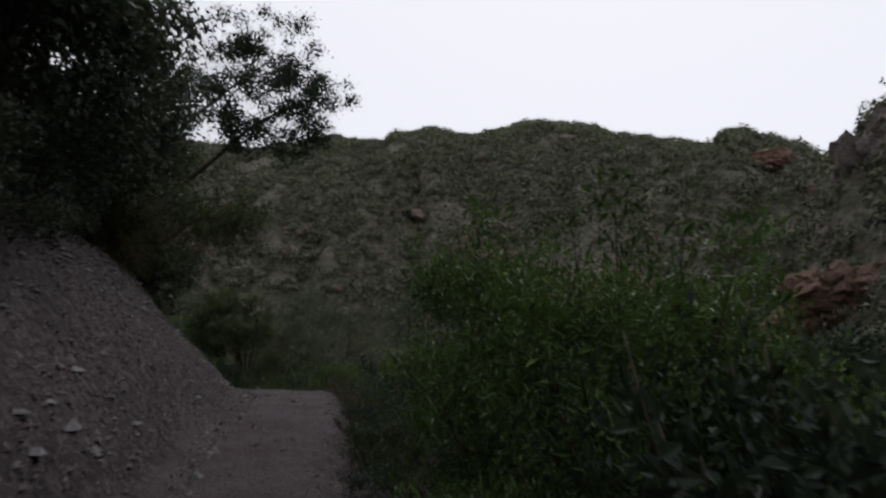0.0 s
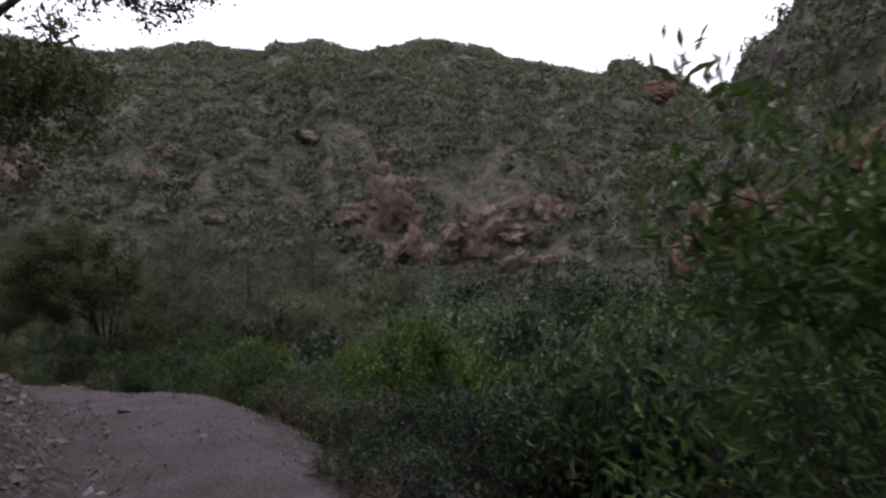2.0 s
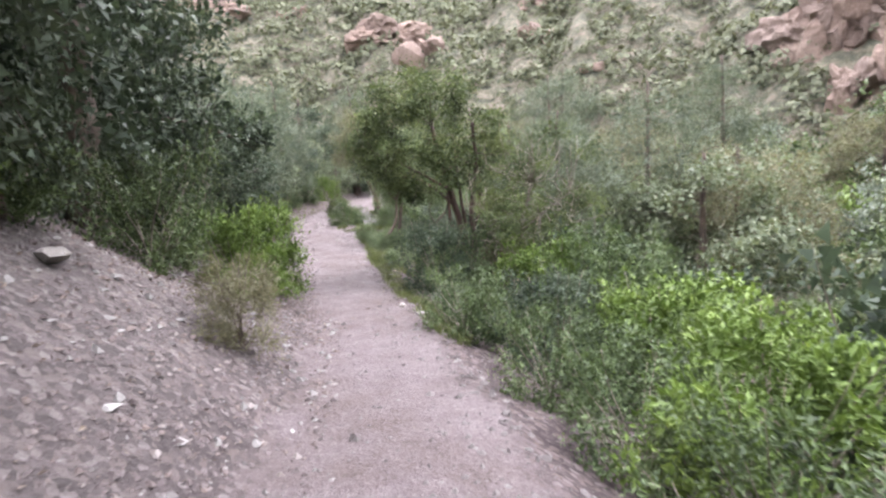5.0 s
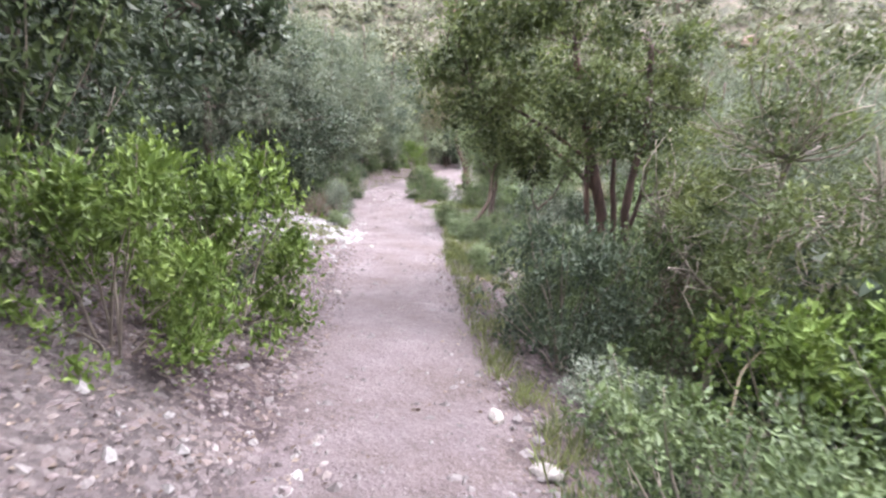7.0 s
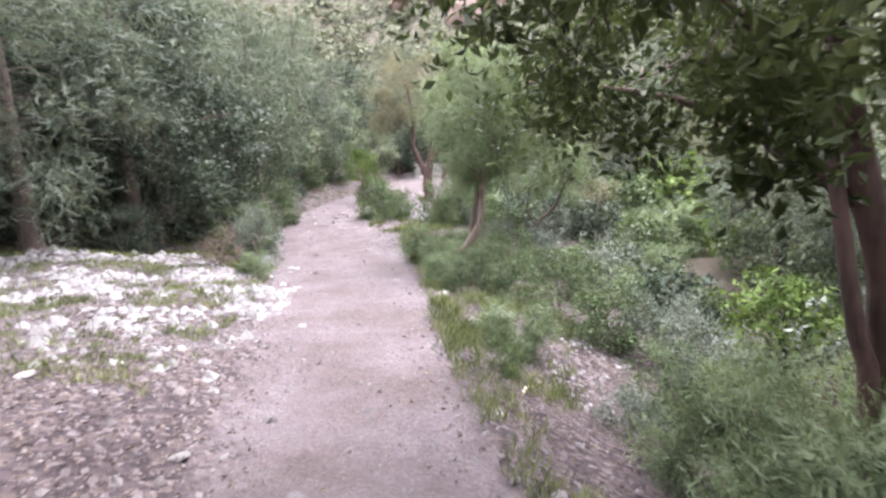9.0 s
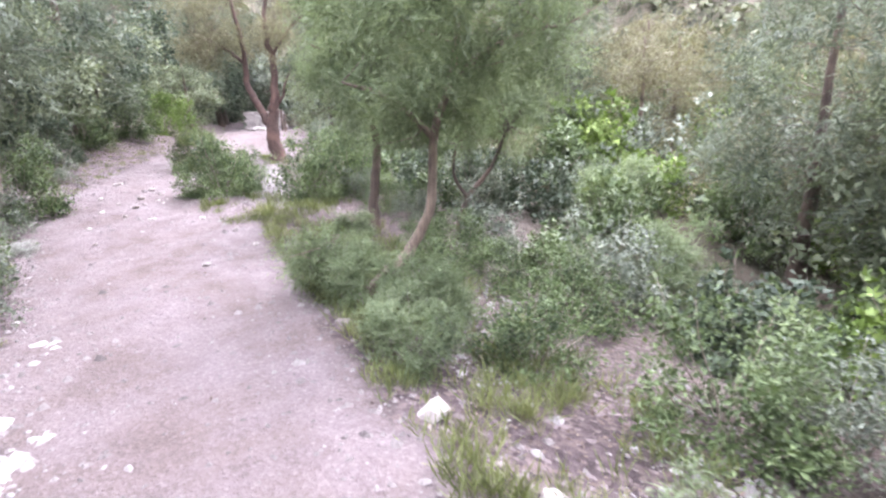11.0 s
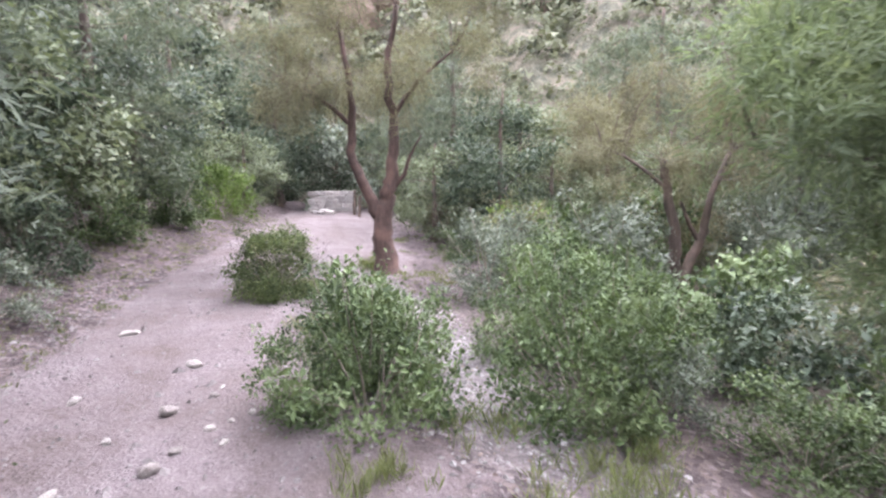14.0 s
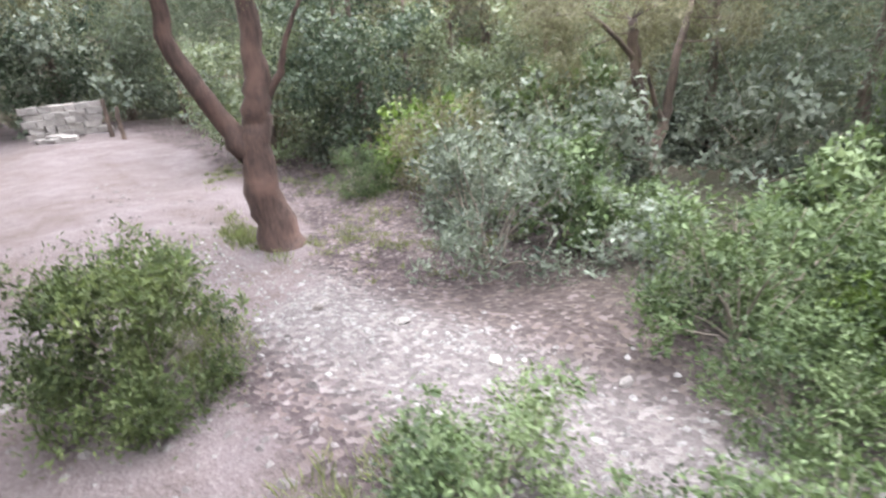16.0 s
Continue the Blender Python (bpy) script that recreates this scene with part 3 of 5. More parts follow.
def hill_scrub():
    """Thousands of far shrubs, too many to count: low domes of leaf sprays, lit above and dark below."""
    rng = np.random.default_rng(5)
    pts, sizes = [], []
    while len(pts) < 16000:
        b = rng.uniform(-88, 40)
        ridge = float(np.interp(b, [-92, -66, -61, -57, 0, 90], [62, 74, 95, 150, 150, 120]))
        base = float(np.interp(b, [-92, -60, -20, 20, 60, 90], [22, 26, 34, 46, 50, 50]))
        r = base + (ridge - base) * rng.uniform(0, 1.0) ** 0.8
        if fractal(b * 0.12, r * 0.05, 1.0, 3) < -0.75 + 0.5 * rng.uniform() or b < -57 and rng.uniform() < 0.6:
            continue
        tb = math.radians(b)
        pts.append((EYE[0] - math.sin(tb) * r, EYE[1] + math.cos(tb) * r, hill_height(b, r)))
        sizes.append((0.45 + 0.95 * rng.uniform() ** 2.2) * (0.65 + r / 150))
    pts, sizes = np.array(pts), np.array(sizes)
    per = 40
    n = len(pts) * per
    s = np.repeat(sizes, per)[:, None]
    d = unit(rng.normal(size=(n, 3)))
    d[:, 2] = np.abs(d[:, 2])
    tall = np.repeat(rng.uniform(0.7, 1.25, len(pts)), per)[:, None]
    at = np.repeat(pts, per, 0) + d * s * np.concatenate([np.ones((n, 2)), tall], 1) * rng.uniform(0.7, 1.1, (n, 1))
    face = unit(d + 0.35 * rng.normal(size=(n, 3)))
    way = unit(np.cross(face, rng.normal(size=(n, 3))))
    side = np.cross(face, way)
    ln = s * rng.uniform(0.17, 0.34, (n, 1))
    v = np.stack([at - way * ln * 0.5 + side * ln * 0.6, at + way * ln, at - way * ln * 0.4 - side * ln * 0.6], 1).reshape(-1, 3)
    me = mesh_of("hillside_scrub", v, np.arange(3 * n).reshape(-1, 3))
    return tagged(part("hillside_scrub", me, LEAF["hill"]), "dense dark green scrub covering the mountainside", "scrub", kind="stuff")


hill_scrub()


def valley_woods():
    """The dark belt of trees where the gully meets the mountainside."""
    rng = np.random.default_rng(23)
    # the grey belt's paler leaves stand in for hazy light on distant trees
    for kind, n, lo, hi in (("holm", 85, -74, -32), ("green", 45, -74, -20), ("grey", 45, -34, 22)):
        clouds = []
        for k in range(n):
            b = rng.uniform(lo, hi)
            base = float(np.interp(b, [-92, -60, -20, 20, 60, 90], [22, 26, 34, 46, 50, 50]))
            r = base * rng.uniform(0.72, 1.18)
            tb = math.radians(b)
            x, y = EYE[0] - math.sin(tb) * r, EYE[1] + math.cos(tb) * r
            z = max(float(height(x, y)), hill_height(b, r)) - 0.2
            if math.hypot(x, y - 3) < 18 or r < 24:
                continue
            wide, tall = rng.uniform(1.4, 2.4), rng.uniform(3.4, 6.0)
            me = crown_mesh("crown", bush_lobes(rng, wide, tall, 20, 0.8, 0.42), 1600, 0.14, 0.085, rng, 0.0, 0.4, simple=True)
            v = np.empty(len(me.vertices) * 3)
            me.vertices.foreach_get("co", v)
            bpy.data.meshes.remove(me)
            clouds.append(v.reshape(-1, 3) + np.array([x, y, z]))
        v = np.concatenate(clouds)
        ob = part("valley_woods", mesh_of("valley_woods", v, np.arange(len(v)).reshape(-1, 3)), LEAF[kind])
        tagged(ob, "belt of %s trees at the foot of the mountainside" % {"holm": "dark evergreen", "green": "mid-green", "grey": "pale grey-green"}[kind], "woods", kind="stuff")


valley_woods()

# ---- bushes ----
BUSH = {
    "green": make_bush("green", LEAF["green"], 11, count=5600, lobes=34, length=0.044, width=0.022, label="leafy mid-green evergreen shrub beside the trail"),
    "dark": make_bush("dark", LEAF["dark"], 12, label="dense dark green evergreen shrub beside the trail", count=5600, lobes=34, length=0.042, width=0.021),
    "bright": make_bush("bright", LEAF["bright"], 13, label="bright yellow-green leafy shrub below the trail", length=0.052, width=0.024, count=5000, lobes=32),
    "grey": make_bush("grey", LEAF["grey"], 14, label="grey-green small-leaved shrub beside the trail", length=0.05, width=0.02),
    "juniper": make_bush("juniper", LEAF["oak"], 20, radius=0.8, tall=1.2, count=13000, lobes=50, length=0.046, width=0.018, stems=6, label="dense rounded dark juniper-like shrub by the trail"),
    "feather": make_bush("feather", LEAF["feather"], 15, label="feathery green heath shrub on the slope", count=2200, length=0.07, width=0.013, feather=True, lobes=28),
    "rusty": make_bush("rusty", LEAF["rusty"], 16, label="brownish half-dry shrub on the bank", count=1300, length=0.07, width=0.012, feather=True, bark=BARK_DARK),
    "pale": make_bush("pale", LEAF["pale"], 17, radius=0.8, tall=0.8, count=2400, label="low silvery-white cushion plant at the trail edge", length=0.06, width=0.022),
    "big": make_bush("big", LEAF["willow"], 19, radius=1.2, tall=2.6, count=17000, lobes=80, length=0.058, width=0.017, bark=BARK_DARK, stems=9, label="tall dense narrow-leaved shrub beside the trail"),
    "dry": make_bush("dry", LEAF["dry"], 18, tall=1.0, count=1500, length=0.06, width=0.016, bark=BARK_DARK, label="dry brown dead shrub beside the trail", stems=14),
}
FAR = {
    "green": make_bush("green", LEAF["green"], 51, label="leafy green shrub on the slope", count=2300, length=0.072, width=0.036, stems=3, lobes=30, simple=True),
    "dark": make_bush("dark", LEAF["dark"], 52, label="dark evergreen shrub on the slope", count=2300, length=0.072, width=0.036, stems=3, lobes=30, simple=True),
    "bright": make_bush("bright", LEAF["bright"], 53, label="bright yellow-green shrub on the slope", count=2300, length=0.072, width=0.036, stems=3, lobes=30, simple=True),
    "grey": make_bush("grey", LEAF["grey"], 54, label="grey-green shrub on the slope", count=2400, length=0.062, width=0.026, stems=3, lobes=30, simple=True),
    "rusty": make_bush("rusty", LEAF["rusty"], 55, label="brownish airy shrub on the slope", count=700, length=0.085, width=0.016, feather=True, stems=5, lobes=26, simple=True),
}
USED = set()


def bush(kind, x, y, s=1.0, tall=1.0, turn=None, group="shrubs along the trail", far=False):
    turn = (x * 137.0 + y * 71.0) % 360 if turn is None else turn
    first = (kind, far) not in USED
    USED.add((kind, far))
    return put((FAR if far else BUSH)[kind], x, y, s, turn, tall, first=first, group=group)


# ---- trees ----
def make_tree(name, seed, x, y, trunks, lobes, mat, bark, label, count=6000, length=0.07, width=0.03, feather=False, droop=0.0, twigs=40, base_z=None, flare=0.5, spray=None, simple=False):
    """trunks: (control points, thick, thin); lobes: (x, y, z, radius, radius up), both from the foot."""
    rng = np.random.default_rng(seed)
    foot = new(name)
    foot.location = (x, y, float(height(x, y)) if base_z is None else base_z)
    for k, (ctrl, r0, r1) in enumerate(trunks):
        part("trunk" if k == 0 else "limb", limb_mesh("limb", ctrl, r0, r1, rng, 10 if r0 > 0.05 else 7, flare=flare if k == 0 else 0.0), bark, foot)
    ends = np.concatenate([curve_points(c, 14)[6 if k == 0 else 4:] for k, (c, _, _) in enumerate(trunks)])
    pieces = []
    pick = rng.choice(len(lobes), twigs)
    for i in pick:
        lx, ly, lz, lr, lh = lobes[i]
        tip = np.array([lx, ly, lz]) + unit(rng.normal(size=3)) * np.array([lr, lr, lh]) * 0.85
        near = ends[np.argmin(np.linalg.norm(ends - tip, axis=1))]
        mid = near * 0.5 + tip * 0.5 + rng.normal(size=3) * 0.12
        pieces.append(tube_arrays(curve_points([near, mid, tip], 6), np.linspace(0.009, 0.003, 6), 5, rng, 0.1))
    if pieces:
        part("branchwork", joined("branchwork", pieces, True), bark, foot)["kind"] = "stuff"
    part("crown", crown_mesh("crown", lobes, count, length, width, rng, droop, 0.3, feather, spray=spray, simple=simple), mat, foot)
    return tagged(foot, label, "tree")


def lobe_cloud(seed, n, centre, spread, size):
    rng = np.random.default_rng(seed)
    out = []
    for _ in range(n):
        d = unit(rng.normal(size=3)) * rng.uniform(0.2, 1.0) ** 0.5
        s = size * rng.uniform(0.6, 1.3)
        out.append((centre[0] + d[0] * spread[0], centre[1] + d[1] * spread[1], centre[2] + d[2] * spread[2], s, s * rng.uniform(0.6, 0.95)))
    return out


# forked tree with reddish bark
make_tree("forked_tree", 31, -1.09, 7.73,
          [([(0, 0, -0.1), (-0.04, 0, 0.45), (-0.06, 0.02, 0.95), (0.02, 0.05, 1.35), (0.10, 0.05, 1.8), (0.14, 0.1, 2.5), (0.05, 0.1, 3.4), (0.2, 0.1, 4.6)], 0.215, 0.04),
           ([(-0.05, 0.02, 0.78), (-0.12, 0.03, 1.02), (-0.36, 0.05, 1.45), (-0.60, 0.1, 2.1), (-0.60, 0.1, 3.0), (-0.75, 0.1, 4.2)], 0.14, 0.04),
           ([(0.12, 0.05, 1.5), (0.32, 0.0, 1.75), (0.42, -0.05, 2.05), (0.62, -0.1, 2.4)], 0.05, 0.015),
           ([(0.1, 0.1, 2.7), (0.6, 0.2, 3.4), (1.2, 0.2, 3.9)], 0.05, 0.02), ([(-0.6, 0.1, 2.6), (-1.2, 0.0, 3.1), (-1.7, 0.0, 3.3)], 0.045, 0.02)],
          lobe_cloud(1, 46, (-0.1, 0.1, 4.0), (2.3, 1.8, 1.5), 0.5) + lobe_cloud(2, 10, (-1.5, 0, 2.9), (0.9, 0.8, 0.4), 0.38),
          LEAF["rusty"], BARK_RED, "forked tree with reddish peeling bark and thin rusty foliage", 9000, 0.06, 0.010, True, 0.3, 70, spray=0.18)
# young pine beside the trail, its side branches in whorls
WHORLS = []
for k in range(16):
    a, z = k * 2.4, 1.75 + 0.15 * k
    ln = 0.95 - 0.03 * k
    WHORLS.append(([(0.1, 0.1, z), (0.1 + 0.5 * ln * math.cos(a), 0.1 + 0.5 * ln * math.sin(a), z + 0.10), (0.1 + ln * math.cos(a), 0.1 + ln * math.sin(a), z + 0.26)], 0.017, 0.005))
make_tree("pine_tree", 32, 1.84, 0.42,
          [([(0, 0, -0.1), (0.03, 0.05, 0.5), (0.12, 0.1, 1.1), (0.08, 0.12, 1.7), (0.1, 0.1, 2.6), (0.15, 0.1, 4.2)], 0.085, 0.025),
           ] + WHORLS,
          lobe_cloud(3, 60, (0.15, 0.1, 2.75), (1.0, 1.0, 1.3), 0.36), LEAF["feather"], BARK_DARK,
          "young pine with dark trunk and soft feathery needles", 15000, 0.058, 0.010, True, 0.1, 30, spray=0.17)
# crooked tree
make_tree("crooked_tree", 33, 2.06, -2.64,
          [([(-0.25, -0.1, -0.1), (0.0, 0.0, 0.22), (0.25, 0.1, 0.42), (0.48, 0.12, 0.85), (0.55, 0.12, 1.5), (0.75, 0.15, 2.1), (0.8, 0.2, 3.2)], 0.062, 0.025),
           ([(-0.25, -0.05, -0.1), (-0.4, 0.0, 0.3), (-0.6, 0.05, 0.5)], 0.045, 0.02),
           ([(0.55, 0.12, 1.4), (0.2, 0.1, 1.75), (-0.2, 0.1, 1.9)], 0.035, 0.012), ([(0.7, 0.15, 1.9), (1.2, 0.2, 2.2), (1.7, 0.2, 2.3)], 0.035, 0.012)],
          lobe_cloud(4, 40, (0.65, 0.3, 2.5), (1.2, 1.1, 1.2), 0.40) + lobe_cloud(5, 8, (-0.3, 0.1, 0.45), (0.5, 0.4, 0.25), 0.25), LEAF["feather"], BARK_TAN,
          "crooked tree with bent reddish trunk and feathery foliage", 11500, 0.058, 0.009, True, 0.15, 26, spray=0.17)
# second forked tree, beyond the lane
make_tree("twin_stem_tree", 34, 4.02, 7.41,
          [([(0, 0, -0.1), (-0.05, 0, 0.5), (-0.08, 0, 1.1), (-0.2, 0, 1.7), (-0.35, 0, 2.4)], 0.13, 0.06),
           ([(0.02, 0, 0.1), (0.2, 0, 0.6), (0.42, 0, 1.1), (0.5, 0, 1.7), (0.9, 0.1, 2.6)], 0.11, 0.04),
           ([(0.35, 0, 1.0), (0.15, 0, 1.35), (0.0, 0, 1.7)], 0.05, 0.02), ([(-0.25, 0, 1.9), (-0.9, 0, 2.4), (-1.4, 0, 2.6)], 0.04, 0.015)],
          lobe_cloud(6, 46, (0.1, 0.1, 2.9), (2.1, 1.7, 1.2), 0.45), LEAF["rusty"], BARK_DARK,
          "twin-stemmed tree with dark bark and brownish airy crown", 8000, 0.06, 0.011, True, 0.25, 70, spray=0.18)
make_tree("leaning_tree", 35, 3.1, 0.4,
          [([(0, 0, -0.1), (0.05, 0, 0.35), (0.22, 0, 0.7), (0.5, 0.1, 1.0), (0.8, 0.2, 1.6)], 0.06, 0.02), ([(0.15, 0, 0.6), (-0.05, 0, 0.95), (0.0, 0, 1.4)], 0.03, 0.012)],
          lobe_cloud(7, 26, (0.8, 0.2, 1.9), (1.0, 0.9, 0.7), 0.36), LEAF["feather"], BARK_DARK, "small leaning tree on the gully bank", 3500, 0.058, 0.009, True, 0.1, 30, spray=0.17)
# broad-leaved tree with several stems
make_tree("evergreen_oak", 36, 5.35, -8.05,
          [([(0, 0, -0.3), (0.05, 0, 0.5), (-0.02, 0.05, 1.2), (-0.2, 0.1, 2.1), (-0.5, 0.1, 3.4)], 0.11, 0.04),
           ([(0.08, -0.05, -0.2), (0.14, -0.1, 0.4), (0.24, -0.08, 1.0), (0.2, 0.0, 1.7), (0.34, 0.1, 2.6), (0.3, 0.1, 3.4)], 0.075, 0.03),
           ([(-0.08, 0.05, -0.2), (-0.14, 0.1, 0.4), (-0.1, 0.0, 0.9), (-0.24, 0.05, 1.6), (-0.3, 0.3, 2.5)], 0.06, 0.025),
           ([(0.0, -0.1, -0.2), (0.02, -0.16, 0.5), (0.1, -0.12, 1.1), (0.04, -0.2, 1.9), (0.0, -0.4, 2.8)], 0.055, 0.02),
           ([(0.12, 0.05, 0.1), (0.22, 0.05, 0.5), (0.16, 0.1, 1.05), (0.34, 0.1, 1.7), (0.42, 0.1, 2.5)], 0.04, 0.018),
           ([(-0.15, 0.1, 1.8), (-0.8, 0.4, 2.3), (-1.7, 0.7, 2.5)], 0.035, 0.012), ([(-0.2, 0.1, 2.1), (-0.9, -0.4, 2.6), (-1.5, -0.7, 2.9)], 0.03, 0.012)],
          lobe_cloud(16, 14, (0.9, -0.5, 1.5), (0.7, 0.7, 0.7), 0.36) + lobe_cloud(8, 80, (-0.6, 0.2, 3.2), (1.7, 1.8, 1.15), 0.42) + lobe_cloud(17, 10, (-0.2, -0.8, 2.25), (1.1, 0.5, 0.4), 0.32), LEAF["oak"], BARK_RED,
          "broad-leaved evergreen oak with a clump of reddish stems", 36000, 0.052, 0.027, False, 0.15, 90)
# bare-twigged small tree with bent grey stems
make_tree("twisted_tree", 44, 6.45, -9.5,
          [([(0, 0, -0.3), (-0.1, 0, 0.5), (0.16, 0.05, 1.0), (0.1, 0.1, 1.6), (0.3, 0.1, 2.3)], 0.045, 0.015), ([(0.05, 0, -0.2), (0.35, 0.1, 0.4), (0.55, 0.1, 1.0), (0.9, 0.2, 1.6)], 0.035, 0.012),
           ([(0.12, 0.05, 1.0), (-0.3, 0.1, 1.3), (-0.6, 0.2, 1.75)], 0.022, 0.008), ([(0.1, 0.1, 1.5), (0.6, 0.0, 1.9), (0.9, 0.0, 2.1)], 0.02, 0.008)],
          lobe_cloud(18, 46, (0.25, 0.1, 2.1), (1.2, 1.0, 1.3), 0.34), LEAF["oak"], BARK_GREY, "twisted small tree with bare grey stems and thin olive foliage", 11000, 0.044, 0.018, False, 0.2, 190)
# tall tree on the bank
BANK_Z = float(height(2.0, -13.4))
make_tree("bank_oak", 37, 2.0, -13.4,
          [([(0, 0, -0.3), (0.1, 0.05, 1.0), (0.2, 0.1, 2.4), (0.1, 0.1, 4.0), (0.4, 0.1, 6.2)], 0.2, 0.06), ([(0.15, 0.1, 2.6), (1.2, -0.3, 3.8), (2.4, -0.9, 5.0), (3.3, -1.3, 5.9), (4.4, -1.6, 6.6)], 0.09, 0.025),
           ([(0.1, 0.1, 4.0), (1.2, -0.5, 5.6), (2.5, -1.0, 7.0), (3.6, -1.3, 8.0)], 0.07, 0.02), ([(0.1, 0.1, 3.0), (-0.8, 0.2, 4.4), (-1.2, 0.2, 5.6)], 0.06, 0.02), ([(0.1, 0.05, 1.0), (0.1, 0.9, 3.0 - BANK_Z), (0.3, 2.0, 2.9 - BANK_Z), (0.3, 3.2, 2.7 - BANK_Z)], 0.06, 0.015)],
          lobe_cloud(9, 80, (0.1, 0.1, 3.6), (2.0, 2.2, 3.2), 0.6) + lobe_cloud(10, 110, (3.7, -1.4, 6.7), (2.4, 1.4, 1.8), 0.42) + lobe_cloud(19, 26, (3.5, -1.4, 8.3), (1.6, 1.2, 0.9), 0.42) + lobe_cloud(15, 34, (0.2, 2.2, 2.75 - BANK_Z), (0.75, 1.3, 0.5), 0.30), LEAF["dark"], BARK_DARK,
          "tall dark broad-leaved tree on the stony bank", 44000, 0.078, 0.040, False, 0.1, 90)

# tree whose boughs hang out over the trail
HANG_Z = float(height(3.1, -18.6))
make_tree("overhanging_tree", 45, 3.1, -18.6,
          [([(0, 0, -0.3), (0.1, 0, 1.0), (0.3, 0.1, 2.0), (0.2, 0.1, 3.4)], 0.13, 0.05), ([(0.2, 0.05, 1.4), (1.0, -0.1, 3.3 - HANG_Z), (1.8, -0.2, 3.8 - HANG_Z), (2.7, -0.3, 3.6 - HANG_Z)], 0.05, 0.015),
           ([(0.3, 0.1, 2.0), (1.0, 0.6, 4.3 - HANG_Z), (1.9, 1.0, 4.6 - HANG_Z)], 0.04, 0.012)],
          lobe_cloud(20, 36, (2.25, -0.1, 3.75 - HANG_Z), (0.65, 1.3, 0.5), 0.27) + lobe_cloud(21, 30, (0.5, 0.2, 4.2 - HANG_Z), (1.2, 1.5, 1.2), 0.42), LEAF["oak"], BARK_DARK,
          "olive-green tree whose boughs hang over the trail", 15000, 0.048, 0.020, False, 0.2, 70)

WOOD = {
    "dark": make_tree("woodland_tree", 40, -3.4, -2.9, [([(0, 0, -0.2), (0.1, 0, 1.2), (0.0, 0, 2.6), (0.1, 0, 4.6)], 0.13, 0.03), ([(0.05, 0, 1.4), (0.6, 0.1, 1.9), (1.2, 0.2, 2.1)], 0.04, 0.015)],
                      lobe_cloud(11, 80, (0, 0, 2.3), (1.7, 1.7, 2.3), 0.6), LEAF["dark"], BARK_DARK, "dark green woodland tree on the slope", 12000, 0.076, 0.040, False, 0.1, 40, simple=True),
    "feather": make_tree("woodland_pine", 41, -5.0, 0.5, [([(0, 0, -0.2), (0.05, 0, 1.5), (0.0, 0, 3.0), (0.1, 0, 5.6)], 0.14, 0.03)],
                         lobe_cloud(12, 66, (0, 0, 2.9), (1.6, 1.6, 2.6), 0.56), LEAF["pine"], BARK_DARK, "soft-needled pine in the woodland", 3000, 0.11, 0.018, True, 0.2, 50, simple=True),
    "green": make_tree("woodland_oak", 42, -6.5, 6.0, [([(0, 0, -0.2), (0.1, 0, 1.0), (0.0, 0, 2.0), (0.1, 0, 3.4)], 0.12, 0.03)],
                       lobe_cloud(13, 60, (0, 0, 1.7), (1.8, 1.8, 1.6), 0.55), LEAF["valley"], BARK_DARK, "rounded green tree on the valley side", 7500, 0.085, 0.042, False, 0.1, 30, simple=True),
    "rusty": make_tree("woodland_heath", 43, 8.0, 10.0, [([(0, 0, -0.2), (0.1, 0, 1.0), (0.2, 0, 2.0), (0.1, 0, 3.6)], 0.09, 0.03)],
                       lobe_cloud(14, 46, (0, 0, 2.3), (1.7, 1.7, 1.6), 0.5), LEAF["rusty"], BARK_DARK, "airy brownish tree in the valley", 2200, 0.10, 0.02, True, 0.2, 40, simple=True),
}


def wood(kind, x, y, s=1.0, tall=1.0):
    return put(WOOD[kind], x, y, s, (x * 91.0 + y * 53.0) % 360, tall, 0.1, group="woodland trees")


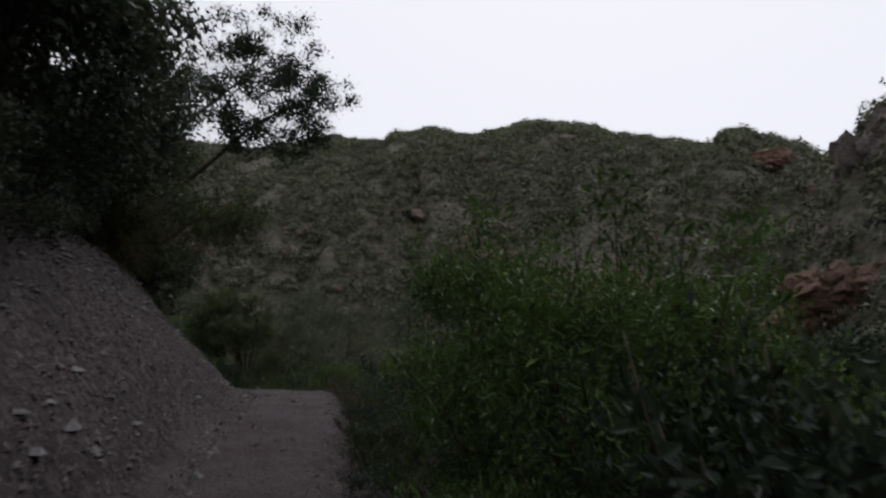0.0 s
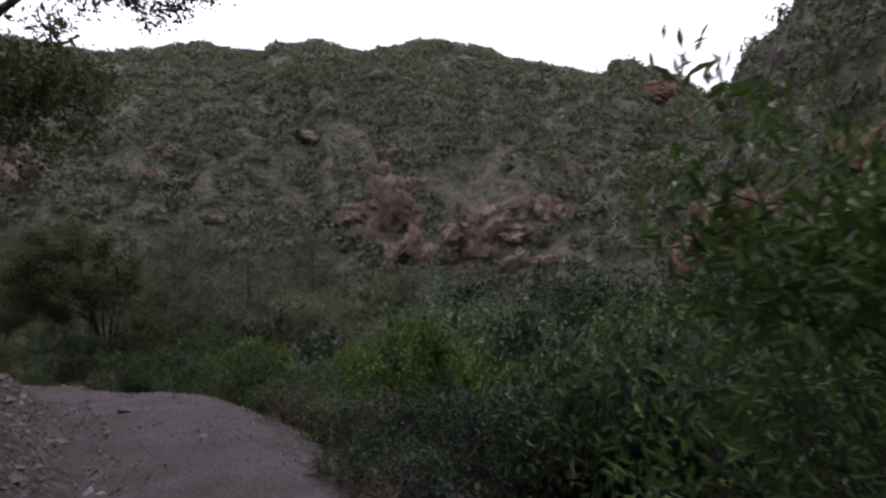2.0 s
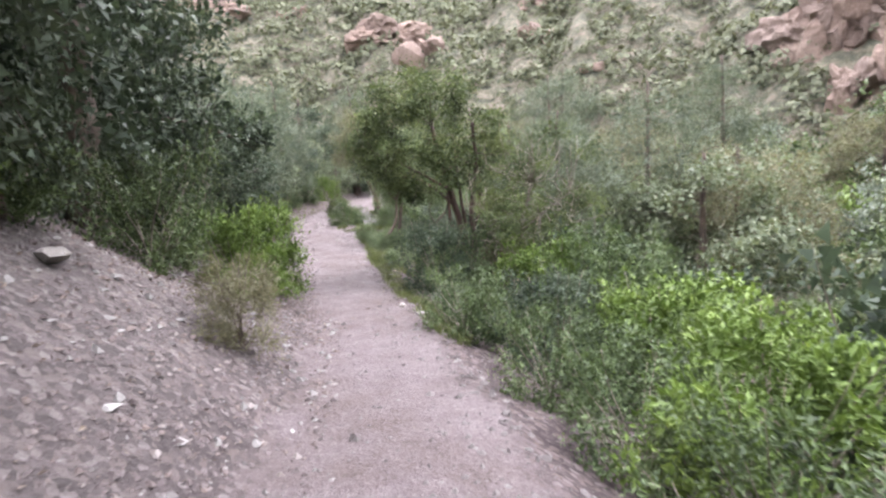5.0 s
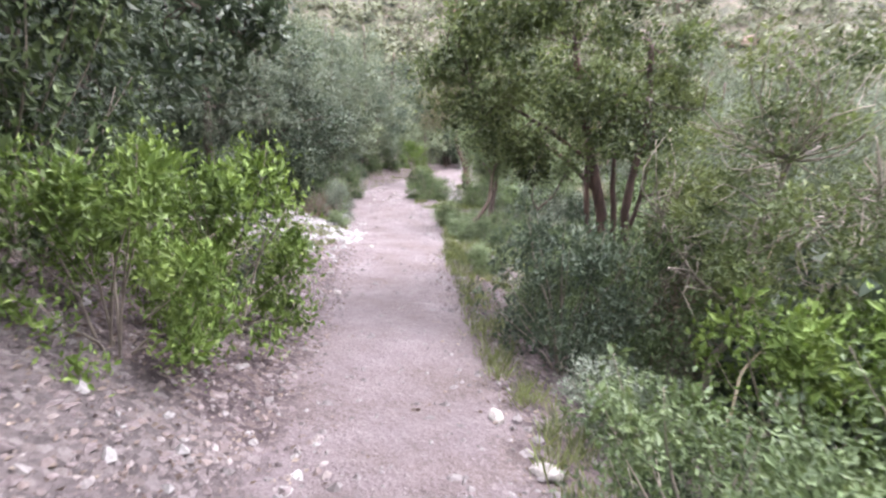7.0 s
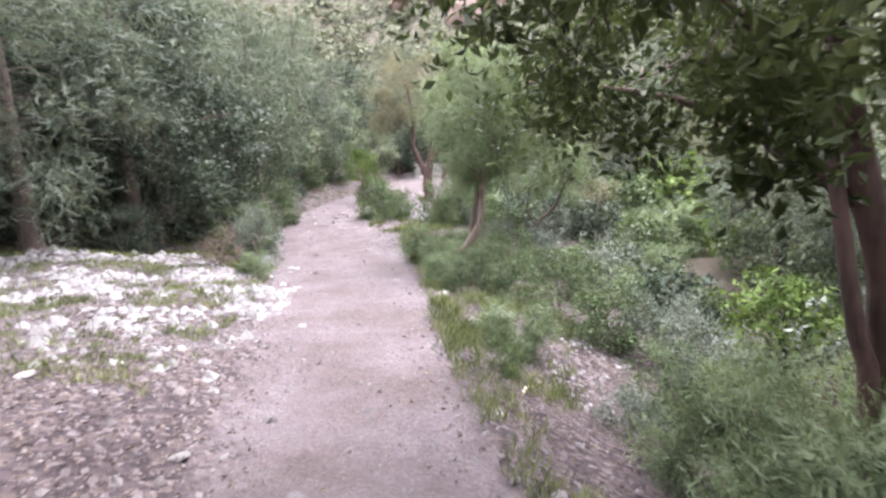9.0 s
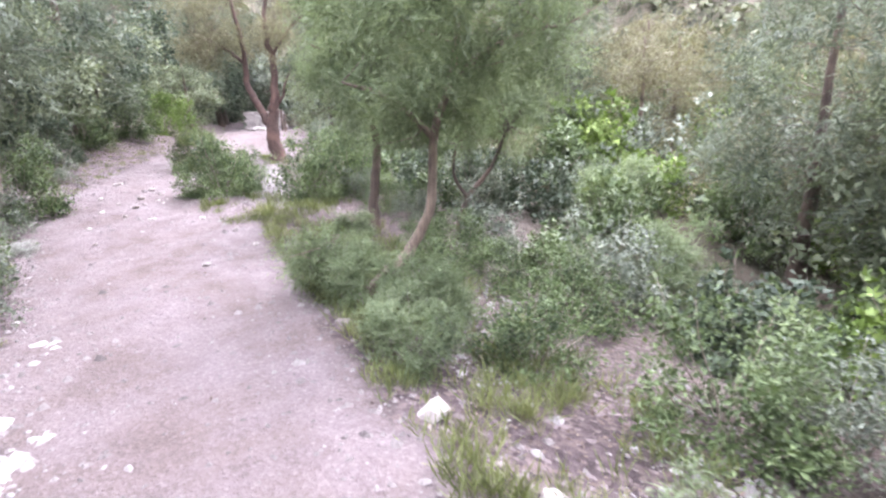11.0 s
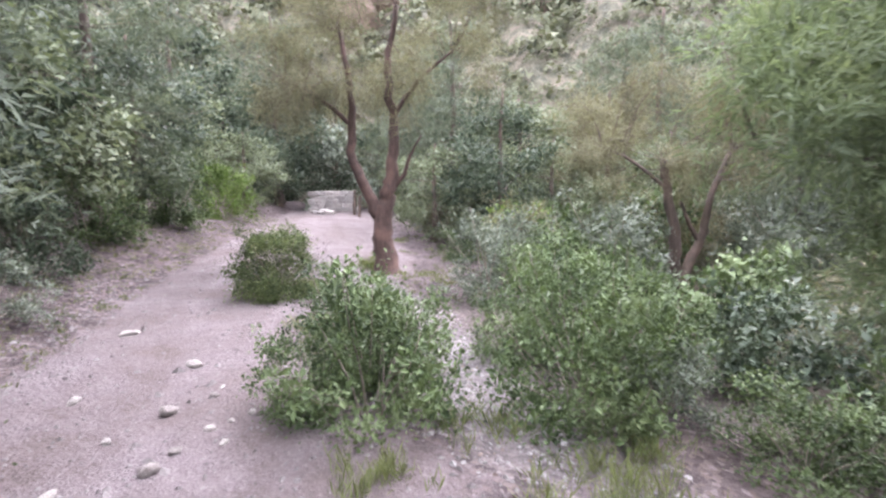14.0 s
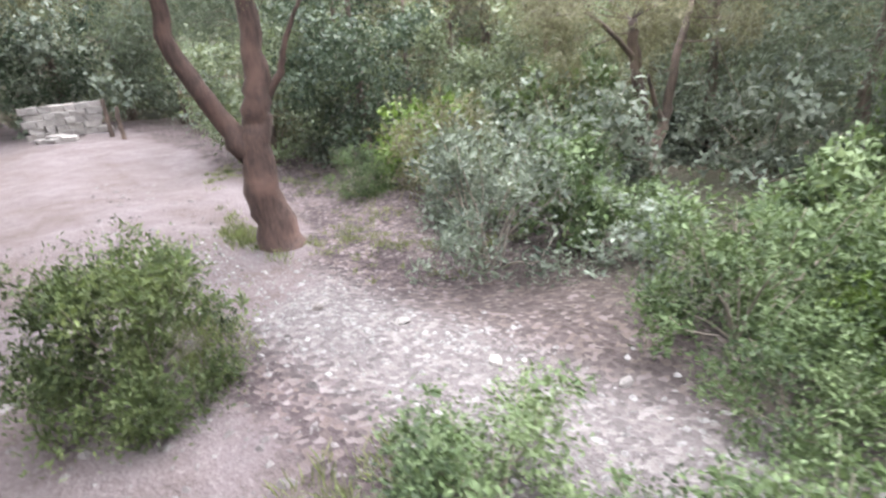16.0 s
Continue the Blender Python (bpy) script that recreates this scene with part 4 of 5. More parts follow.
# woodland on the uphill side and across the gully
for kind, x, y, s in [
        ("dark", -5.2, -4.6, 1.0), ("dark", -3.7, -1.1, 0.85), ("dark", -4.4, -3.6, 1.0), ("dark", -5.9, -1.4, 1.2), ("feather", 7.9, -3.2, 0.8), ("feather", 9.6, -4.6, 0.95), ("feather", 7.3, -6.4, 0.8), ("green", 10.4, -6.2, 1.1), ("green", 8.6, -2.2, 1.0), ("feather", 5.9, 5.6, 0.8), ("feather", 7.0, 8.6, 0.9), ("feather", -4.2, -0.8, 1.0), ("dark", -7.0, -2.0, 1.2), ("dark", -3.6, -7.5, 0.9), ("feather", -6.5, -6.0, 1.1), ("dark", -8.0, 2.5, 1.2),
        ("feather", -6.0, 3.2, 0.9), ("dark", -8.5, 8.0, 1.2), ("dark", -7.2, 11.0, 0.9), ("green", -8.5, 15.0, 1.1), ("dark", -11, 12, 1.3), ("green", -6.8, 17, 0.8), ("green", -9, 21, 1.2),
        # dark trees at y -28.6 and -31 stand unseen, added to shade the bank
        ("dark", 0.8, -11.8, 0.85), ("dark", -0.8, -15.4, 1.1), ("dark", -1.0, -10.2, 1.0), ("green", 1.8, -18.0, 0.9), ("dark", 0.2, -20, 1.1), ("dark", 2.4, -23.6, 1.0), ("dark", 3.75, -23.4, 0.85), ("dark", 2.9, -24.8, 1.1), ("dark", 3.1, -19.8, 1.0), ("dark", 3.3, -21.8, 0.9), ("dark", 2.9, -17.6, 0.95),  ("dark", 0.6, -23.0, 1.2), ("dark", 1.0, -13.6, 1.0), ("dark", 3.1, -15.2, 0.75), ("dark", 3.3, -26.4, 0.9), ("dark", 3.4, -28.6, 1.0), ("dark", 3.2, -31.0, 1.1), ("green", 3.3, -17.2, 0.8), ("feather", -3.0, -3.6, 1.0), ("feather", -2.7, -5.6, 0.85), ("dark", -4.6, -6.6, 1.1), ("feather", -4.2, 1.6, 1.0),
        ("dark", 1.5, 12.0, 0.9), ("green", -0.2, 12.6, 0.8), ("green", 3.2, 13.5, 0.9), ("green", 6.0, 12.0, 1.0), ("rusty", 8.6, 6.5, 1.0), ("green", 9.5, 14.5, 1.1), ("rusty", 12, 11, 1.2),
        ("green", 13, 6, 1.1), ("rusty", 10, 1.0, 1.0), ("green", 14, 0, 1.2), ("rusty", 11.5, -5, 1.1), ("green", 9.0, -4.0, 0.85), ("feather", 7.4, -1.0, 0.8), ("green", 15, -8, 1.1), ("green", 12.5, -11, 0.8),
        ("feather", 0.5, 16.5, 1.3), ("green", 3.0, 17.5, 1.4), ("rusty", 5.6, 16.0, 1.4), ("feather", 8.2, 18.0, 1.5), ("green", 10.5, 17.5, 1.4), ("rusty", 13.5, 17.0, 1.5), ("feather", -1.2, 22.5, 1.5), ("green", 4.6, 24, 1.7), ("feather", 9.5, 25, 1.8), ("feather", -7.6, 24, 1.6), ("green", 15.5, 19, 1.6), ("feather", 16, 9, 1.4), ("dark", -6.8, 21.0, 1.3), ("dark", -4.6, 23.0, 1.2), ("dark", -7.0, 5.4, 1.1), ("feather", -6.6, 8.6, 1.2), ("dark", -9.4, 17.5, 1.4), ("green", 2, 20, 1.2), ("rusty", 6, 20, 1.3), ("green", 12, 22, 1.4), ("green", -3, 26, 1.3), ("green", 18, 14, 1.4), ("rusty", 20, 4, 1.3), ("green", 20, -6, 1.3), ("green", -14, 20, 1.5), ("green", -13, 28, 1.5), ("green", -1, 33, 1.6), ("green", 8, 32, 1.6)]:
    wood(kind, x, y, s)

# shrubs beside the trail
for kind, x, y, s, tall in [
        ("big", 8.1, -26.2, 0.95, 1.02), ("big", 8.35, -23.9, 1.0, 1.12), ("dark", 4.25, -24.5, 0.8, 0.9), ("dark", 4.4, -25.7, 0.7, 0.9), ("dark", 4.1, -23.4, 0.8, 1.0), ("dark", 4.3, -27.0, 0.7, 0.9), ("big", 7.25, -26.7, 0.34, 1.1), ("dark", 7.0, -25.1, 0.36, 0.9), ("green", 7.15, -23.9, 0.4, 0.9), ("dark", 7.2, -23.1, 0.36, 0.9), ("green", 7.35, -22.4, 0.4, 0.8), ("dry", 7.3, -21.6, 0.4, 0.8), ("green", 7.5, -20.7, 0.4, 0.9), ("green", 7.35, -25.6, 0.6, 0.8), ("green", 7.4, -23.6, 0.55, 0.8), ("dark", 7.75, -21.0, 0.6, 0.7), ("green", 7.9, -19.6, 0.65, 0.8), ("grey", 8.4, -18.6, 0.8, 0.8), ("green", 7.75, -17.4, 0.6, 0.8), ("bright", 8.9, -17.2, 0.9, 0.8), ("green", 9.4, -19.4, 1.0, 0.8), ("dark", 9.9, -17.8, 1.0, 0.9), ("green", 9.2, -15.8, 0.9, 0.8), ("bright", 10.6, -16.4, 1.3, 0.9), ("green", 10.2, -20.8, 1.1, 0.9), ("grey", 11.0, -18.8, 1.2, 0.9), ("big", 7.95, -27.5, 0.6, 0.9), ("dark", 9.4, -22.2, 1.3, 1.35), ("big", 9.8, -25.2, 1.0, 1.1), ("dark", 8.3, -20.6, 0.9, 0.9), ("green", 7.9, -22.2, 0.7, 0.7),
        ("dry", 7.6, -18.8, 0.55, 0.8), ("green", 8.1, -17.7, 0.8, 0.85), ("grey", 8.6, -16.2, 0.9, 0.9),
        ("rusty", 3.9, -19.4, 0.9, 1.2), ("rusty", 4.35, -14.5, 0.5, 1.2), ("bright", 3.1, -12.4, 0.75, 1.2), ("bright", 2.86, -11.4, 0.92, 1.2), ("green", 2.2, -12.3, 1.1, 1.2), ("dark", 2.0, -10.6, 0.9, 1.0), ("bright", 3.2, -15.9, 0.8, 1.0), ("dark", 2.5, -15.0, 1.3, 1.5), ("dark", 2.2, -16.2, 1.2, 1.4), ("dark", 1.7, -16.8, 1.2, 1.3),
        ("green", 5.9, -12.4, 0.75, 1.0), ("green", 6.8, -14.1, 0.68, 1.05), ("green", 7.3, -15.0, 0.75, 0.95), ("green", 7.6, -16.3, 0.75, 0.95), ("bright", 8.9, -14.4, 1.4, 0.7), ("bright", 7.9, -12.8, 1.2, 0.9),
        ("dark", 5.1, -10.0, 0.9, 1.3), ("green", 5.55, -9.3, 0.85, 1.5), ("green", 4.75, -9.1, 0.5, 1.1), ("feather", 5.0, -8.5, 0.75, 1.1), ("feather", 4.75, -7.5, 0.6, 1.1), ("feather", 5.5, -7.4, 0.8, 1.2), ("grey", 5.6, -10.9, 0.6, 0.7), ("bright", 6.9, -10.3, 1.2, 1.1), ("green", 6.4, -11.6, 0.8, 0.85),
        ("green", 5.5, -6.9, 0.75, 0.9), ("green", 4.9, -6.0, 0.65, 0.9), ("grey", 6.6, -5.4, 0.9, 1.0), ("green", 6.3, -7.3, 1.0, 1.0), ("bright", 6.6, -3.6, 1.0, 1.0), ("grey", 4.35, -6.9, 0.4, 0.8), ("dry", 8.3, -19.2, 0.8, 0.9), ("bright", 7.9, -15.4, 1.0, 1.0), ("dark", 6.9, -12.6, 0.9, 1.1), ("dry", 6.35, -7.0, 1.1, 1.6), ("dry", 5.95, -9.0, 0.8, 1.5), ("green", -1.2, 2.0, 0.55, 0.95), ("grey", -2.95, -0.2, 0.7, 0.85), ("pale", -2.05, -1.7, 0.42, 0.75), ("dark", -4.0, -2.8, 0.9, 0.9), ("dark", -3.3, -1.9, 0.7, 0.9), ("dark", -4.9, -2.0, 0.9, 1.0), ("dark", -2.9, -4.1, 0.8, 0.9), ("dark", -3.9, -5.2, 0.9, 1.0), ("bright", 6.9, 2.0, 1.0, 1.1), ("grey", -1.2, -3.0, 0.62, 1.25), ("dry", -1.15, -4.1, 0.5, 1.2), ("green", -1.9, -2.3, 0.8, 1.0), ("pale", -0.75, -3.6, 0.36, 0.9), ("feather", -0.5, -4.2, 0.35, 0.8), ("green", -3.3, 0.9, 0.9, 1.15), ("grey", -4.6, 3.6, 0.85, 0.75), ("pale", -2.2, -0.9, 0.4, 0.6),
        ("green", 2.5, -2.0, 0.6, 0.9), ("feather", 3.4, -5.7, 0.5, 0.8), ("green", 3.4, -6.6, 0.3, 1.1), ("feather", 2.3, -3.9, 0.45, 0.9), ("feather", 1.95, -2.95, 0.45, 1.0), ("feather", 2.5, -2.9, 0.5, 1.0), ("green", 3.2, -3.6, 0.7, 0.9), ("green", 4.2, -4.4, 0.9, 0.9), ("grey", 5.2, -6.0, 0.8, 0.9), ("feather", 1.75, -1.5, 0.45, 0.8), ("green", 2.9, -1.0, 0.7, 0.8), ("grey", 3.5, -0.3, 0.8, 0.8), ("feather", 1.6, -0.1, 0.4, 0.8),
        ("green", 6.0, -9.4, 0.8, 1.0), ("dark", 6.9, -9.0, 0.9, 1.0), ("dark", 6.2, -8.0, 0.9, 0.9), ("green", 5.7, -11.3, 0.6, 0.8), ("dark", 3.3, -16.6, 0.9, 1.1), ("green", 2.9, -15.2, 0.9, 0.9), ("bright", 3.4, -18.4, 0.8, 0.9), ("green", 2.9, -13.6, 0.9, 1.1), ("grey", 2.45, 0.9, 0.55, 0.9), ("green", 2.8, 1.7, 0.7, 0.9), ("grey", 3.5, 1.3, 0.8, 0.9), ("green", 2.5, -0.4, 0.5, 0.8), ("dark", 3.9, 1.9, 0.9, 1.0), ("green", 3.3, -1.6, 0.6, 0.8), ("green", -1.1, 3.6, 0.7, 0.75), ("green", -0.8, 2.9, 0.6, 0.85), ("green", 0.95, 3.9, 0.95, 0.95), ("bright", 1.5, 3.3, 0.7, 0.9), ("green", 3.9, -2.4, 0.8, 0.9), ("grey", 4.6, -1.7, 0.9, 0.9), ("dark", 5.3, -3.0, 0.9, 0.9), ("green", 4.2, -0.9, 0.8, 0.8), ("grey", 5.0, -4.4, 0.8, 0.9), ("bright", 8.4, -0.4, 0.9, 0.8), ("dark", 4.6, 1.2, 0.9, 0.9), ("green", 5.4, 0.2, 1.0, 1.0), ("grey", 3.7, 3.4, 0.9, 0.9), ("green", 0.4, 3.25, 0.6, 0.9), ("green", -0.75, 1.9, 0.90, 1.0), ("green", -0.6, 2.6, 0.7, 0.95), ("juniper", -2.36, 5.3, 0.78, 1.0), ("green", 0.75, 2.2, 0.95, 1.05), ("green", 1.3, 2.9, 1.0, 1.05), ("grey", 1.5, 2.4, 0.6, 0.8), ("dark", 2.6, 3.1, 0.8, 0.95), ("green", 1.9, 3.9, 1.0, 0.75), ("green", 2.9, 4.6, 1.0, 0.65), ("green", 2.0, 1.6, 0.7, 0.8), ("dark", 3.5, 2.4, 0.9, 0.9),
        ("grey", 0.6, 6.2, 1.2, 0.95), ("green", 1.5, 6.2, 0.9, 1.0), ("grey", 1.3, 7.4, 1.1, 0.9), ("green", 0.3, 9.0, 0.65, 0.9), ("grey", 1.5, 5.2, 0.8, 0.75), ("green", 2.6, 6.2, 0.8, 0.7), ("green", -6.2, 7.6, 1.3, 0.9), ("bright", -6.2, 13.6, 1.2, 1.1), ("green", -6.3, 10.8, 1.2, 1.2), ("dark", -5.6, 5.4, 1.0, 1.0), ("green", -5.2, 2.6, 1.0, 1.1), ("grey", -4.6, 0.2, 0.9, 0.9)]:
    side = float(across(x, y))
    away = kind in FAR and (side > (4.2 if y > -6 else 3.4) and y > -12 or side > 5.2 and y < -15 or side < -4.0)
    bush(kind, x, y, s, tall, far=away)

# shrubs that fill the slopes: the nearer ones singly, the rest as thickets
THICKET = {}


def thicket(kind, x, y, s, tall, seed):
    rng = np.random.default_rng(seed)
    lob = bush_lobes(rng, 0.8 * s, 1.25 * s * tall, 14, 0.75, 0.42)
    me = crown_mesh("thicket", lob, 720, 0.09 * s ** 0.5, 0.044 * s ** 0.5, rng, 0.0, 0.4, big=0.6, simple=True)
    v = np.empty(len(me.vertices) * 3)
    me.vertices.foreach_get("co", v)
    bpy.data.meshes.remove(me)
    THICKET.setdefault(kind, []).append(v.reshape(-1, 3) + np.array([x, y, float(height(x, y)) - 0.05]))


fill = random.Random(7)
for k in range(600):
    x, y = fill.uniform(-3, 26), fill.uniform(-32, 24)
    u = float(across(x, y))
    hr = float(np.interp(y, PROF_Y, HALF_R))
    near = hr + (1.5 if y < -13 else 2.2 if y < -6 else 3.4 if y < 8 else 3.0)
    kind = fill.choice(["green", "green", "grey", "dark", "bright", "rusty", "green"])
    if y < -12 and kind in ("rusty", "grey"):
        kind = "green"
    if y < -9 and k % 3 == 0:
        kind = "bright"
    s, tall = fill.uniform(0.9, 1.4) * (1.0 + 0.05 * max(0, u - near)), fill.uniform(0.75, 1.15) * (1.2 if y < -10 else 1.0)
    if u < near or u > 20 or abs(float(gravel_lane(x, y))) < 1.7 and -1 < y < 8.6:
        continue
    if kind == "dark" and y > -2:
        kind = "grey"
    if -8 < y < 3 and u < 9:
        s, kind = s * 0.62, {"bright": "green", "rusty": "feather", "green": "feather"}.get(kind, kind)
    if y < -17 and u < 6 and kind != "dark" and k % 2:
        kind = "dark"
    if kind == "feather" or u < (4.6 if y < -15 else 3.4) and y < 10:
        bush(kind, x, y, s, tall, group="shrubs on the gully slope")
    elif u < (11 if y > -4 else 7.5) and y < 15:
        bush(kind, x, y, s, tall, group="shrubs on the gully slope", far=True)
    else:
        thicket("green" if kind == "rusty" and k % 2 else kind, x, y, s * 1.1, tall, k)
for k in range(420):
    x, y = fill.uniform(-16, 4.5), fill.uniform(-30, 34)
    u = -float(across(x, y)) - float(np.interp(y, PROF_Y, HALF_L))
    lim = 2.2 if y < -13 else 3.6 if y < -8 else 5.2 if y < -3 else 2.6
    kind, s, tall = fill.choice(["dark", "green", "green", "grey", "dark", "bright"]), fill.uniform(0.8, 1.3), fill.uniform(0.8, 1.3)
    if u < lim or u > lim + 9:
        continue
    if u < lim + 1.6 and y < 16:
        bush(kind, x, y, s, tall, group="shrubs on the uphill slope", far=True)
    else:
        thicket(kind, x, y, s * 1.2, tall * 1.1, 1000 + k)
for kind, clouds in THICKET.items():
    v = np.concatenate(clouds)
    ob = part("thicket", mesh_of("thicket", v, np.arange(len(v)).reshape(-1, 3)), LEAF[kind])
    tagged(ob, {"green": "mid-green thicket of shrubs filling the gully", "dark": "dark evergreen thicket on the slopes", "bright": "yellow-green thicket in the gully", "grey": "grey-green thicket on the slopes", "rusty": "brownish dry thicket in the gully"}[kind], "thicket", kind="stuff")


# ---- stones, litter, grass ----
def scatter(seed, n, box, keep, lo, hi):
    """Places on the ground inside box that keep(x, y, u) accepts with its own chance, and a size for each."""
    rng = np.random.default_rng(seed)
    x, y = rng.uniform(box[0], box[1], n * 6), rng.uniform(box[2], box[3], n * 6)
    u = across(x, y)
    ok = rng.uniform(size=n * 6) < keep(x, y, u)
    x, y = x[ok][:n], y[ok][:n]
    s = lo + (hi - lo) * rng.uniform(size=len(x)) ** 4
    return x, y, height(x, y), s, rng


PEBBLE = np.array([(1, 0, 0.1), (0.3, 0.9, 0), (-0.8, 0.55, 0.05), (-0.75, -0.6, 0), (0.35, -0.9, 0.08), (0.15, 0.1, 0.62), (-0.35, -0.1, 0.5)])
PEBBLE_F = [[0, 1, 5], [1, 2, 6], [1, 6, 5], [2, 3, 6], [3, 4, 6], [4, 5, 6], [4, 0, 5]]


def pebbles(name, label, mat, seed, n, box, keep, lo, hi):
    x, y, z, s, rng = scatter(seed, n, box, keep, lo, hi)
    k = len(x)
    a = rng.uniform(0, 2 * np.pi, k)
    base = PEBBLE[None] * rng.uniform(0.6, 1.3, (k, 7, 1)) * np.stack([np.ones(k), rng.uniform(0.55, 1, k), rng.uniform(0.7, 1.4, k)], 1)[:, None, :]
    c, sn = np.cos(a)[:, None], np.sin(a)[:, None]
    v = np.stack([base[..., 0] * c - base[..., 1] * sn, base[..., 0] * sn + base[..., 1] * c, base[..., 2]], -1) * s[:, None, None]
    v += np.stack([x, y, z - 0.1 * s], 1)[:, None, :]
    f = (np.array(PEBBLE_F)[None] + 7 * np.arange(k)[:, None, None]).reshape(-1, 3)
    ob = part(name, mesh_of(name, v.reshape(-1, 3), f), mat)
    return tagged(ob, label, "gravel", kind="stuff")


def pebble_material(name, a, b_, c, tan=None):
    m, n, l, b = material(name)
    a, b_, c, tan = sat(a, 0.75), sat(b_, 0.75), sat(c, 0.75), sat(tan or b_, 0.75)
    geo = n.new("ShaderNodeNewGeometry")
    fine = noise_node(n, l, 60.0, 4.0)
    colour = mixed(n, l, 0.35, ramp(n, l, geo.outputs["Random Per Island"], [(0.0, a), (0.5, b_), (0.75, tan), (1.0, c)]), ramp(n, l, fine, [(0.3, a), (0.7, c)]))
    l.new(colour, b.inputs["Base Color"])
    b.inputs["Roughness"].default_value = 0.9
    bumped(n, l, b, fine, 0.5, 0.01)
    return m


GRIT = pebble_material("grit", (0.062, 0.052, 0.052), (0.135, 0.119, 0.119), (0.25, 0.232, 0.231))
CHALK = pebble_material("chalk", (0.10, 0.092, 0.091), (0.205, 0.194, 0.194), (0.36, 0.348, 0.346))
RUBBLE = pebble_material("rubble", (0.050, 0.036, 0.038), (0.100, 0.076, 0.080), (0.25, 0.222, 0.218), (0.140, 0.102, 0.088))
LITTER = leaf_material("leaf_litter", (0.10, 0.072, 0.062), (0.19, 0.15, 0.13), (0.36, 0.30, 0.25), 0.8, 0.05)

edge_of = lambda y: (np.interp(y, PROF_Y, HALF_L), np.interp(y, PROF_Y, HALF_R))


def on_trail(x, y, u):
    l_, r = edge_of(y)
    return np.where((u > -l_ - 0.2) & (u < r + 0.2), 0.35 + 0.6 * np.clip(np.abs(u) / 1.0, 0, 1), 0)


def beside(x, y, u):
    l_, r = edge_of(y)
    e = np.maximum(-u - l_, u - r)
    return np.where((e > -0.15) & (e < 1.1), 0.9 - 0.6 * np.clip(e, 0, 1), 0.0)


def on_bank(x, y, u):
    l_, _ = edge_of(y)
    e = -u - l_
    return np.where((e > -0.3) & (e < 3.0), 0.9, 0.0)


def on_white(x, y, u):
    return np.exp(-(((x + 0.9) / 2.2) ** 2 + ((y + 6.0) / 2.2) ** 2) ** 2) * (u < -0.7) * np.clip(0.35 + 0.9 * waves(1.7 * x, 1.7 * y), 0.06, 1)


def on_lane(x, y, u):
    return np.exp(-(gravel_lane(x, y) / 0.55) ** 4) * (y > 1.2) * (y < 8.2)


pebbles("trail_gravel", "fine grey-pink gravel lying loose on the trail", GRIT, 61, 15000, (-4, 8, -28, 9), on_trail, 0.006, 0.030)
pebbles("edge_gravel", "coarser stones gathered along the trail edges", GRIT, 62, 8000, (-5, 8, -29, 12), beside, 0.009, 0.05)
pebbles("bank_rubble", "loose purplish rubble on the steep bank", RUBBLE, 63, 27000, (1.5, 6.2, -29, -12), on_bank, 0.007, 0.044)
pebbles("bank_stones", "pale broken stones scattered over the bank", CHALK, 69, 1900, (1.5, 6.2, -29, -12), on_bank, 0.012, 0.075)
pebbles("trail_stones", "small pale and dark stones lying about the trail", GRIT, 70, 1500, (-4.5, 7, -24, 9), on_trail, 0.014, 0.060)
pebbles("white_rubble", "pale broken stones spread beside the trail", CHALK, 64, 3600, (-4.5, 2.0, -9.5, -3.2), on_white, 0.016, 0.11)
pebbles("slope_chips", "purplish and tan stone chips under the shrubs", RUBBLE, 68, 16000, (-0.8, 5, -14, -6.3), lambda x, y, u: np.where((u < -edge_of(y)[0] + 0.1) & (u > -4.2), 0.95, 0), 0.006, 0.036)
pebbles("lane_gravel", "pale gravel on the side lane", CHALK, 65, 3800, (-3.5, 2.5, 1, 8.5), on_lane, 0.008, 0.035)
pebbles("gully_rubble", "pale rubble on the bank below the trail", CHALK, 67, 1800, (1, 5, -6.5, -0.5), lambda x, y, u: np.where((u > 1.5) & (u < 3.2), np.clip(0.5 + 0.6 * waves(x + 2, y), 0, 1), 0), 0.01, 0.06)
pebbles("clearing_rubble", "mixed stones at the foot of the slope", GRIT, 66, 2600, (-5, 0.5, -3.5, 6), lambda x, y, u: np.where((u < -0.9) & (u > -2.6), 0.8, 0), 0.008, 0.045)


def litter(seed, n, box, keep):
    x, y, z, s, rng = scatter(seed, n, box, keep, 0.02, 0.05)
    k = len(x)
    way = unit(np.concatenate([rng.normal(size=(k, 2)), rng.uniform(-0.05, 0.16, (k, 1))], 1))
    v, f = leaf_arrays(np.stack([x, y, z + 0.008], 1), way, 0.034, 0.019, rng)
    ob = part("leaf_litter", mesh_of("leaf_litter", v, f), LITTER)
    return tagged(ob, "fallen brown leaves scattered on the ground", "leaf litter", kind="stuff")


litter(71, 6500, (-1, 5.5, -14.5, -6.0), lambda x, y, u: np.where(u < -0.5, np.clip(1.1 - np.abs(u + 1.6) / 2.0, 0, 1), np.where(u > 0.5, 0.4, 0.03)))
litter(72, 2500, (-1, 5, -9, 3), lambda x, y, u: np.where((u > edge_of(y)[1] + 0.1) & (u < 3.2), 0.8, 0.01))
litter(73, 3000, (2, 6.5, -29, -13), lambda x, y, u: np.where((u < -0.6) & (u > -3.5), 0.7, 0.02))


